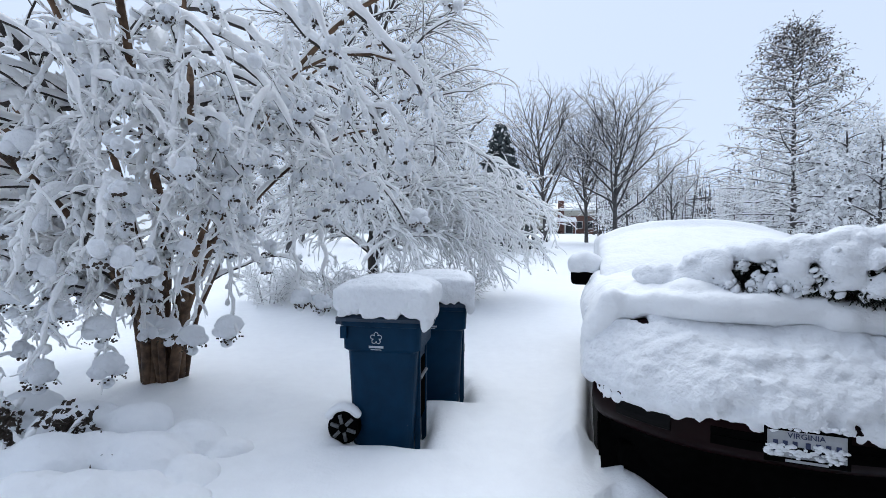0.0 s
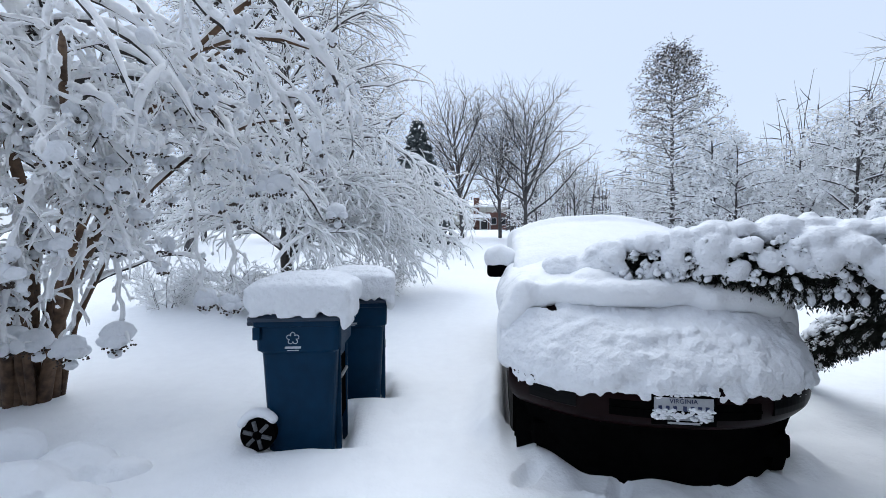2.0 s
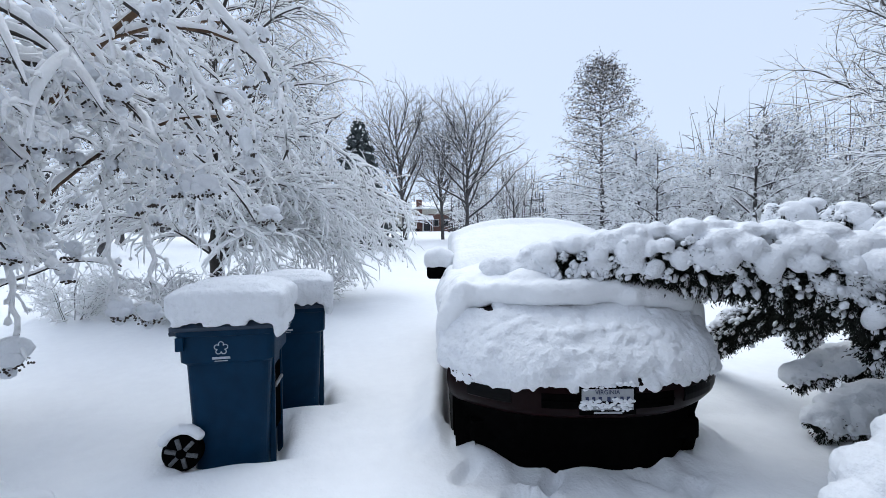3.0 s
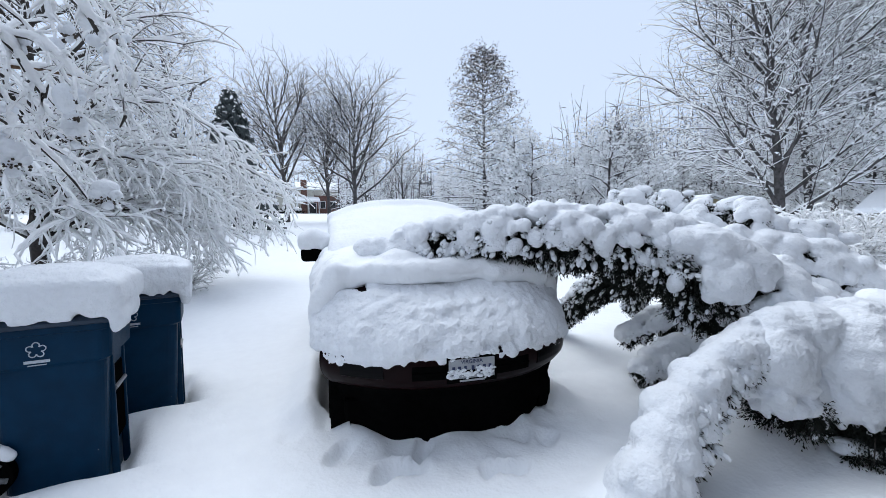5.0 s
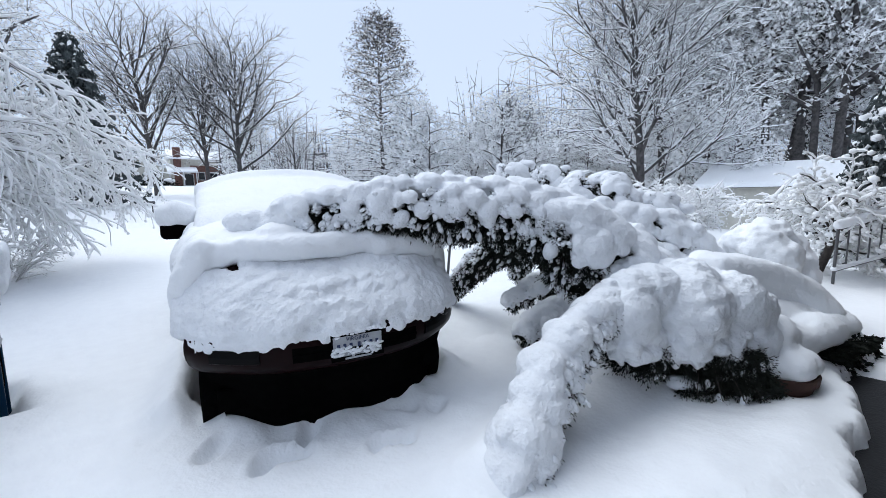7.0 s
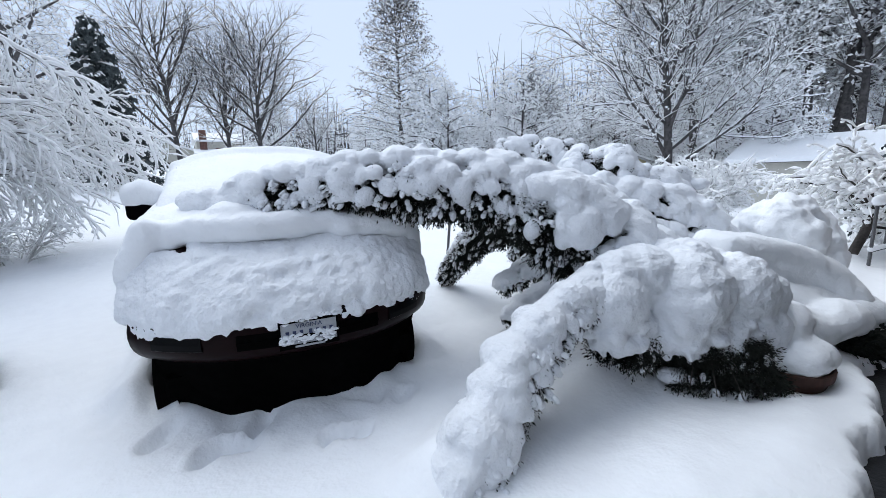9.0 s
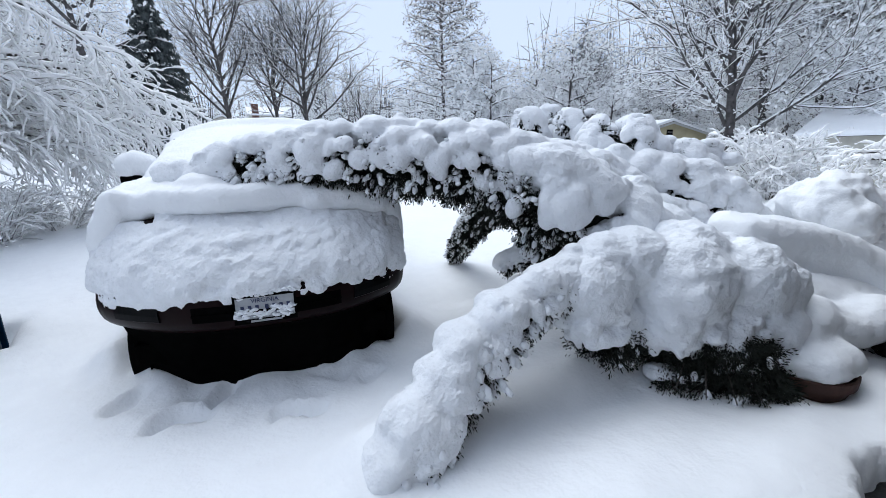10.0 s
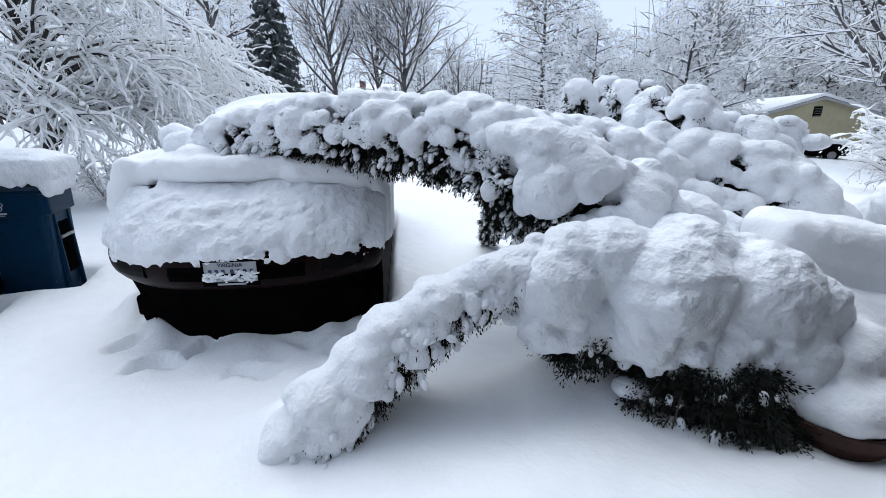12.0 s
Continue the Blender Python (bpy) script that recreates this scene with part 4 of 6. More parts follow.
for k in range(2200):
    a, e = rng.uniform(0, 6.28), rng.uniform(0.55, 1.0)
    z = rng.uniform(-0.30, 0.10)
    wide = 1.05 - 0.22 * (z + 0.34) / 0.5 + 0.10 * math.sin(5 * a + 9 * z)
    base = np.array([3.90 + 0.44 * wide * e * math.cos(a), 0.50 + 0.47 * wide * e * math.sin(a), z])
    if rng.uniform() < 0.22:
        base = np.array([rng.uniform(3.15, 3.6), rng.uniform(0.62, 0.98), rng.uniform(0.06, 0.18) - 0.10 * rng.uniform(0, 1) ** 2])
    elif base[0] < 3.42 or (z < -0.05 and base[1] > 0.98):
        continue
    q = np.array([math.cos(a) * 0.7, math.sin(a) * 0.7, -0.55]) + rng.normal(0, 0.35, 3)
    q /= np.linalg.norm(q)
    L = rng.uniform(0.05, 0.11)
    u = rng.uniform(0, 1, 60)
    spread = rng.normal(0, 0.016, (60, 3))
    C.append(base + q * (u * L)[:, None] + spread)
    D.append(q * 0.9 + spread / 0.016 * 0.3)
    if rng.uniform() < 0.22 and noise.noise(Vector(base) * 4.0) > 0.0:
        z = rng.uniform(0.010, 0.030)
        caught.append(pad(base + q * L * 0.8, q, z, rng, 0.6, 1.6))
C, D = np.concatenate(C), np.concatenate(D)
V, F = sprays(rng, C, D, 0.020, 1, 0.17)
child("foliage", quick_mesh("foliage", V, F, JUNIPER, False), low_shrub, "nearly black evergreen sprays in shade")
tagged(child("caught_snow", pads_mesh("caught_snow", caught, SNOW_LUMPY, 2), low_shrub, "scraps of snow caught in the sprays"), kind="stuff")
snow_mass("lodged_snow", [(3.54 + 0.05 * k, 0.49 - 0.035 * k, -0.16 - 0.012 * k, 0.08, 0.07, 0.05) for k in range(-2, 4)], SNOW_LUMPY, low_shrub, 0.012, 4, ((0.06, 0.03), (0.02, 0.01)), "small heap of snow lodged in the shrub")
# solid core added to make the depth under the dome read as shade
part("heart", rod_bm((3.85, 0.55, -0.34), (3.9, 0.55, 0.15), 0.30, 16, None, 0.34), JUNIPER, low_shrub, "solid dark core standing in for the shaded hollow")
for k in range(9):
    a = radians(190 + 16 * k)
    part("bare_twig", rod_bm((3.88 + 0.25 * math.cos(a), 0.5 + 0.25 * math.sin(a), 0.05), (3.88 + 0.52 * math.cos(a), 0.5 + 0.52 * math.sin(a), -0.16 - 0.01 * k), 0.006, 6, None, 0.003), BARK, low_shrub)
bough(low_shrub, [(1.84, 0.93, -0.26, 0.08), (1.95, 0.93, -0.16, 0.125), (2.12, 0.96, -0.04, 0.15), (2.48, 1.0, 0.18, 0.148), (2.86, 0.95, 0.37, 0.125), (3.15, 0.9, 0.41, 0.14), (3.4, 0.86, 0.42, 0.12)], 41, 0.10, 95, fronds=520, leaf=0.018, tilt=-12, voxel=0.010, soften=11, gaps=0.45, spine=0.85)
part("stem", rod_bm((2.75, 0.95, 0.20), (3.1, 0.90, 0.31), 0.010, 8), BARK, low_shrub)


# ---- mounds, planter, porch rail ----
def mound(name, label, centre, rows, voxel=0.03, lumps=((0.3, 0.06), (0.06, 0.015))):
    ob = snow_mass(name, rows, SNOW, None, voxel, 8, lumps)
    return tagged(ob, label, "snow", kind="stuff")


rows = []
RIDGE = spline([(4.55, 0.52, 0.66, 0), (5.0, 0.22, 0.57, 0), (5.28, -0.04, 0.40, 0), (5.36, -0.28, 0.12, 0), (5.30, -0.45, -0.15, 0)], 40)
for x, y, z, _ in RIDGE:
    for q in np.arange(0, 0.7, 0.14):
        r = 0.15
        rows.append((x - 0.15 * q, y - 0.25 * q + 0.1, z - 0.10 - 0.85 * q, r, r, r))
        rows.append((x + 0.5 * q, y + 0.4 * q, z - 0.12 - 0.55 * q, r, r, r))
mound("snow_mound", "smooth mound of snow over low planting beside the porch", None, rows, 0.025, ((0.35, 0.07), (0.08, 0.02), (0.03, 0.008)))
rng = np.random.default_rng(66)
rows = []
for k in range(60):
    a, e = rng.uniform(0, 6.28), rng.uniform(0.0, 1.5)
    r = rng.uniform(0.13, 0.2)
    rows.append((6.0 + 0.42 * math.cos(a) * math.cos(e), 0.35 + 0.42 * math.sin(a) * math.cos(e), 0.05 + 0.70 * math.sin(e), r, r, r))
mound("snow_mound", "rounded bush buried in soft snow", None, rows, 0.025, ((0.22, 0.14), (0.08, 0.05)))
rows = []
for k in range(30):
    f = k / 29
    rows.append((4.24 + 1.11 * f, 0.12 - 0.42 * f + 0.06 * math.sin(9 * f), 0.08 - 0.11 * f + 0.03 * math.sin(14 * f), 0.21, 0.19, 0.15))
    rows.append((4.62 + 0.75 * f, 0.28 - 0.40 * f, 0.12 - 0.14 * f, 0.22, 0.22, 0.20))
rows += [(4.19 + 0.10 * math.cos(k), 0.03 + 0.10 * math.sin(k), -0.07, 0.17, 0.17, 0.12) for k in range(7)]
mound("snow_mound", "low bank of snow over a planter and creeping evergreen", None, rows, 0.02, ((0.25, 0.06), (0.06, 0.015)))
creeper = empty("creeping_evergreen", pose(0, 0, 0))
tagged(creeper, "dark creeping evergreen showing below the snow bank", "shrub")
C, D = [], []
for k in range(1500):
    f = rng.uniform(0, 1)
    C.append(np.array([4.82 + 0.6 * f, -0.22 - 0.30 * f + rng.normal(0, 0.04), -0.30 + rng.uniform(0, 0.22)]))
    D.append(np.array([rng.normal(0, 0.6), -0.8, -0.3 + rng.normal(0, 0.4)]))
V, F = sprays(rng, C, D, 0.06)
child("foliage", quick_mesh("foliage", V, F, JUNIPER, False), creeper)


def build_planter(x, y, z):
    pot = empty("planter", pose(x, y, z))
    tagged(pot, "round terracotta planter heaped with snow", "planter")
    rows = []
    for r, h in ((0.17, 0.0), (0.18, 0.02), (0.225, 0.21), (0.245, 0.215), (0.25, 0.275), (0.235, 0.28), (0.21, 0.24)):
        rows.append([(r * math.cos(2 * math.pi * k / 28), r * math.sin(2 * math.pi * k / 28), h) for k in range(28)])
    part("pot", loft(rows), TERRACOTTA, pot, soft=False)
    return pot


build_planter(4.19, 0.03, -0.41)


def build_rail(p0, p1, h=0.85):
    rail = empty("handrail", pose(0, 0, 0))
    tagged(rail, "metal step handrail topped with snow", "handrail")
    a, b = Vector(p0), Vector(p1)
    part("top_rail", rod_bm(a + Vector((0, 0, h)), b + Vector((0, 0, h)), 0.025, 10), METAL_RAIL, rail)
    part("bottom_rail", rod_bm(a + Vector((0, 0, 0.12)), b + Vector((0, 0, 0.12)), 0.02, 10), METAL_RAIL, rail)
    for k in range(9):
        p = a.lerp(b, k / 8)
        part("baluster", rod_bm(p + Vector((0, 0, -0.15 if k in (0, 8) else 0.1)), p + Vector((0, 0, h)), 0.022 if k in (0, 8) else 0.012, 8), METAL_RAIL, rail)
    rows = []
    for k in range(40):
        p = a.lerp(b, k / 39)
        rows.append((p.x, p.y, p.z + h + 0.07, 0.08, 0.08, 0.085))
        rows.append((p.x, p.y, p.z + 0.15, 0.05, 0.055, 0.04))
    me = snow_mass("snow", rows, SNOW, rail, 0.025, 4, ((0.2, 0.02),), "ridge of snow on the rails")
    return rail


build_rail((9.15, -0.36, -0.17), (10.4, -1.40, 0.17), 0.78)


# ---- trees ----
def tree(name, label, at_pose, groups, category="tree", group=""):
    """groups: rows of part name, mesh, label."""
    t = empty(name, at_pose)
    tagged(t, label, category, group)
    for n, me, lab in groups:
        c = child(n, me, t, lab)
        if n not in ("trunk", "stem", "limb", "foliage"):
            tagged(c, kind="stuff")
    return t


def crape_myrtle(seed=3):
    """Many stems from one foot, bowed over with snow; dry seed heads hang from the tips, each with a cap of snow."""
    rng = np.random.default_rng(seed)
    stems, arms = [], []
    az_list = [-150, -128, -112, -98, -84, -70, -56, -42, -28, -14, 4, 24, 60, 190, 215]
    for k, az in enumerate(az_list):
        a = radians(az + rng.uniform(-8, 8))
        out = np.array([math.cos(a), math.sin(a), 0])
        foot_a = radians(72 * (k % 5) + 20)
        p = np.array([0.15 * math.cos(foot_a), 0.13 * math.sin(foot_a), -0.2]) + out * 0.015
        L = rng.uniform(4.4, 6.0)
        foot = limb(rng, p, out * 0.16 + np.array([0, 0, 1.0]), 0.9, 4, 0.03, 0.0)
        q = np.concatenate([foot[:-1], limb(rng, foot[-1], out * rng.uniform(0.30, 0.62) + np.array([0, 0, 1.0]), L - 0.9, 16, 0.035, rng.uniform(0.15, 0.28))])
        stems.append((q, np.linspace(rng.uniform(0.028, 0.062), 0.014, 21)))
    # great limbs that arch over towards the drive
    arch = []
    for k in range(9):
        a = radians(-62 + 13 * k)
        p = np.array([-0.5 + 0.1 * k + rng.normal(0, 0.1), -0.7 + 0.1 * k, 2.5 + 0.55 * ((k * 4) % 9) / 8])
        q = limb(rng, p, (math.cos(a), math.sin(a), 0.45), rng.uniform(2.0, 2.9), 14, 0.04, 0.26)
        arch.append((q, np.linspace(0.038, 0.012, 15)))
    low = []
    for k in range(16):
        a = radians(rng.uniform(-210, -95))
        out = np.array([math.cos(a), math.sin(a), 0])
        p = out * 0.1 + np.array([0, 0, rng.uniform(0.5, 1.2)])
        q = limb(rng, p, out * 0.9 + np.array([0, 0, 0.9]), rng.uniform(1.6, 2.6), 12, 0.06, 0.34)
        low.append((q, np.linspace(0.03, 0.01, 13)))
    # heavy white limbs hanging over on the open side
    heavy = []
    for pts in (((-0.67, -0.23, 4.27), (0.05, -0.23, 3.93), (0.94, -0.23, 3.65), (1.27, -0.23, 3.23), (1.51, -0.24, 2.72), (1.58, -0.24, 2.2)),
                ((1.13, -0.63, 3.95), (1.64, -0.63, 3.49), (2.11, -0.64, 2.94), (2.41, -0.64, 2.48), (2.44, -0.64, 2.04)),
                ((1.41, -0.42, 4.31), (1.97, -0.43, 3.82), (2.55, -0.43, 3.24), (2.82, -0.44, 2.8), (2.91, -0.45, 2.2)),
                ((0.5, -0.9, 3.2), (0.7, -1.14, 2.86), (0.84, -1.14, 2.3), (1.06, -1.15, 1.82), (1.28, -1.15, 1.42)),
                ((-0.4, -1.44, 2.97), (0.26, -1.44, 2.78), (0.66, -1.44, 2.65), (0.99, -1.44, 2.36), (1.12, -1.45, 1.99)),
                ((-0.02, -1.14, 2.54), (0.61, -1.14, 2.48), (1.09, -1.14, 2.39), (1.36, -1.15, 1.96)),
                ((0.1, -1.53, 3.31), (0.58, -1.54, 3.0), (0.66, -1.54, 2.64), (0.54, -1.54, 2.29), (0.53, -1.55, 1.85)),
                ((-0.48, -1.44, 2.6), (-0.07, -1.44, 2.44), (0.26, -1.44, 2.15), (0.34, -1.45, 1.66), (0.38, -1.45, 1.29))):
        q = spline([(*p, 0) for p in pts], 18)[:, :3] + rng.normal(0, 0.018, (18, 3))
        heavy.append((q, np.linspace(0.03, 0.012, 18)))
    # curtains of thin limbs that hang before the stems
    curtain = []
    for k in range(32):
        a = radians(rng.uniform(-190, -40))
        d = rng.uniform(0.7, 1.75)
        p = (d * math.cos(a) + 0.25, d * math.sin(a) * 0.95 - 0.1, rng.uniform(1.6, 3.6))
        q = limb(rng, p, (math.cos(a) * 0.9, math.sin(a) * 0.5, 0.25), rng.uniform(1.1, 2.3), 12, 0.07, 0.42)
        curtain.append((q, np.linspace(0.016, 0.007, 13)))
    hung = []
    for k in range(16):
        a = radians(rng.uniform(-170, -20))
        q = limb(rng, (0.28 * math.cos(a), 0.28 * math.sin(a), rng.uniform(1.1, 1.9)), (math.cos(a), math.sin(a) * 0.6, 0.2), rng.uniform(0.5, 1.1), 12, 0.08, 0.5)
        curtain.append((q, np.linspace(0.012, 0.006, 13)))
    # bunches of seed heads on thin limbs that hang to eye level and below
    bunches = ((1.63, -0.55, 0.93), (1.82, -0.45, 0.87), (1.12, -0.85, 0.68), (0.76, -0.75, 0.6), (0.4, -0.55, 0.63), (0.18, -0.45, 0.67), (0.32, -1.25, 0.76), (0.38, -1.25, 0.47), (0.05, -1.45, 0.49), (-0.05, -1.55, 1.06), (0.18, -1.45, 0.94), (2.26, -0.55, 1.92), (2.57, -0.35, 2.14), (2.72, -0.15, 1.71), (1.09, -0.85, 1.41), (1.73, -0.85, 2.52), (0.16, -1.65, 2.06), (1.54, -0.75, 2.65))
    for x, y, z in bunches:
        top = np.array([x * 0.86 + rng.normal(0, 0.08), y + 0.25, z + rng.uniform(0.75, 1.15)])
        mid = np.array([x + rng.normal(0, 0.03), y + 0.06, z + 0.42])
        q = spline([(*top, 0), (*mid, 0), (x, y, z + 0.03, 0)], 13)[:, :3] + rng.normal(0, 0.012, (13, 3))
        hung.append((q, np.linspace(0.012, 0.005, 13)))
    arms = branches(rng, stems, 6, (0.25, 1.0), 42, 1.15, 9, 0.08, 0.24, 0.015)
    arms += branches(rng, heavy, 7, (0.25, 1.0), 46, 0.65, 8, 0.08, 0.42, 0.011)
    arms += branches(rng, low, 5, (0.3, 1.0), 42, 0.8, 8, 0.09, 0.26, 0.012)
    arms += branches(rng, arch, 6, (0.2, 1.0), 46, 0.9, 8, 0.07, 0.36, 0.012)
    twigs = branches(rng, arms, 8, (0.1, 1.0), 48, 0.19, 5, 0.13, 0.16, 0.005)
    twigs += branches(rng, stems, 12, (0.35, 1.0), 50, 0.26, 5, 0.12, 0.2, 0.006)
    twigs += branches(rng, curtain, 10, (0.1, 1.0), 46, 0.18, 5, 0.12, 0.2, 0.005)
    twigs += branches(rng, heavy, 16, (0.05, 1.0), 55, 0.20, 5, 0.12, 0.25, 0.005)
    hung_twigs = branches(rng, hung, 9, (0.1, 0.95), 50, 0.20, 6, 0.12, 0.35, 0.005)
    sprigs = branches(rng, twigs, 2, (0.2, 1.0), 48, 0.07, 3, 0.2, 0.2, 0.004)

    def above(paths):
        kept = []
        for p, r in paths:
            ok = p[:, 2].min() > -0.10
            # nothing hangs over the bins; the open side ends well above the ground
            for q in p:
                right = q[0] - 0.35
                if right > 0 and q[2] < min(0.62 + 0.55 * right, 2.2):
                    ok = False
                if q[0] > 1.5 and q[1] < -0.5 and q[2] < 2.0:
                    ok = False
                if q[1] < -2.3 or q[0] > 3.05 or q[2] > 4.75:
                    ok = False
            if ok:
                kept.append((p, r))
        return kept
    cut = []
    for p, r in stems:
        m = len(p)
        top = rng.uniform(4.3, 5.0)
        while m > 8 and p[m - 1][2] > top:
            m -= 1
        while m > 8 and (p[m - 1][0] > 2.9 or p[m - 1][1] < -2.1 or (p[m - 1][0] > 0.6 and p[m - 1][2] < 1.5) or p[m - 1][2] < 0.5):
            m -= 1
        cut.append((p[:m], r[:m]))
    stems = cut
    arms, twigs, sprigs, low, curtain = above(arms), above(twigs), above(sprigs), above(low), above(curtain)
    low += [(p, r) for p, r in arch if p[:, 2].min() > 1.0 and p[:, 0].max() < 3.1]
    snow = snow_on(rng, heavy, 0.088, 0.3, taper=0.7) + snow_on(rng, curtain, 0.036, 0.5) + snow_on(rng, stems, 0.046, 0.4, taper=0.4) + snow_on(rng, low, 0.046, 0.45, taper=0.4) + snow_on(rng, arms, 0.026, 0.6) + snow_on(rng, twigs + hung_twigs, 0.0125, 0.5) + snow_on(rng, hung, 0.026, 0.5)
    thin = snow_on(rng, sprigs, 0.008, 0.6)
    pods, caps = [], []
    tips = [p for p, r in twigs if rng.uniform() < 0.06] + [p for p, r in arms if rng.uniform() < 0.30] + [p for p, r in curtain if rng.uniform() < 0.75] + [p for p, r in hung]
    for p in tips:
        c = p[-1]
        if c[2] < 0.25:
            continue
        w = rng.uniform(0.09, 0.125) if any(p is h for h, _ in hung) else rng.uniform(0.04, 0.085)
        if w >= 0.09:
            caps.append((*(c + (0, 0, 0.02)), w * 0.95, w * 0.85, w * 0.75))
            for j in range(5):
                a = rng.uniform(0, 6.28)
                caps.append((c[0] + 0.6 * w * math.cos(a), c[1] + 0.6 * w * math.sin(a), c[2] - 0.25 * w, w * 0.5, w * 0.5, w * 0.42))
            for j in range(45):
                a, e = rng.uniform(0, 6.28), rng.uniform(0.3, 1.0)
                pods.append((c[0] + w * e * math.cos(a), c[1] + w * e * math.sin(a), c[2] - w * rng.uniform(0.35, 1.05), *([rng.uniform(0.005, 0.011)] * 3)))
            caps.append((c[0] + rng.normal(0, 0.02), c[1], c[2] - 1.1 * w, w * 0.4, w * 0.4, w * 0.35))
            continue
        for j in range(22):
            pods.append((*(c + rng.normal(0, w * 0.42, 3) * (1, 1, 0.35) - (0, 0, w * 0.80)), *([rng.uniform(0.006, 0.012)] * 3)))
        for j in range(4):
            s = w * rng.uniform(0.5, 0.85)
            caps.append((*(c + rng.normal(0, w * 0.45, 3) * (1, 1, 0.6)), s * rng.uniform(0.7, 1.1), s * rng.uniform(0.7, 1.1), s * rng.uniform(0.7, 1.2)))
        for j in range(3):
            s = w * rng.uniform(0.25, 0.45)
            caps.append((*(c + rng.normal(0, w * 0.4, 3) - (0, 0, w * 0.8)), s, s, s * 1.3))
    hang = []
    for p, r in arms:
        for j in range(1):
            c = p[rng.integers(2, len(p))]
            s = rng.uniform(0.025, 0.06)
            hang.append((*(c + rng.normal(0, 0.03, 3)), s, s, s * rng.uniform(0.8, 1.7)))
    puff = []
    for p, r in twigs + hung_twigs:
        for j in range(rng.integers(0, 3)):
            c = p[rng.integers(1, len(p))]
            s = rng.uniform(0.010, 0.030)
            puff.append((*(c + rng.normal(0, 0.01, 3) + (0, 0, s * 0.3)), s * rng.uniform(0.7, 1.3), s * rng.uniform(0.7, 1.3), s * rng.uniform(0.7, 1.7)))
    return [("snow_clump", balls_mesh("snow_clump", puff, SNOW_TWIG, 1, 0.35), ""), *[("stem", tubes([st], 8, BARK_CRAPE, "stem"), "brown peeling stem") for st in stems],
            *[("limb", tubes([st], 6, BARK, "limb"), "dark limb arched over under snow") for st in heavy],
            ("branch", tubes(low + curtain + hung + arms, 5, BARK, "branch"), "dark wet branches"),
            ("twig", tubes(twigs + hung_twigs, 3, BARK, "twig"), ""), ("fine_snow", tubes(thin, 4, SNOW_TWIG, "fine_snow"), ""),
            ("snow", tubes(snow, 6, SNOW_TWIG, "snow"), "thick snow along every branch"),
            ("seed_head", balls_mesh("seed_head", pods, POD, 0, 0.2), "dry brown seed heads"),
            ("snow_cap", balls_mesh("snow_cap", caps + hang, SNOW_LUMPY, 2, 0.07), "puffs of snow on the seed heads")]


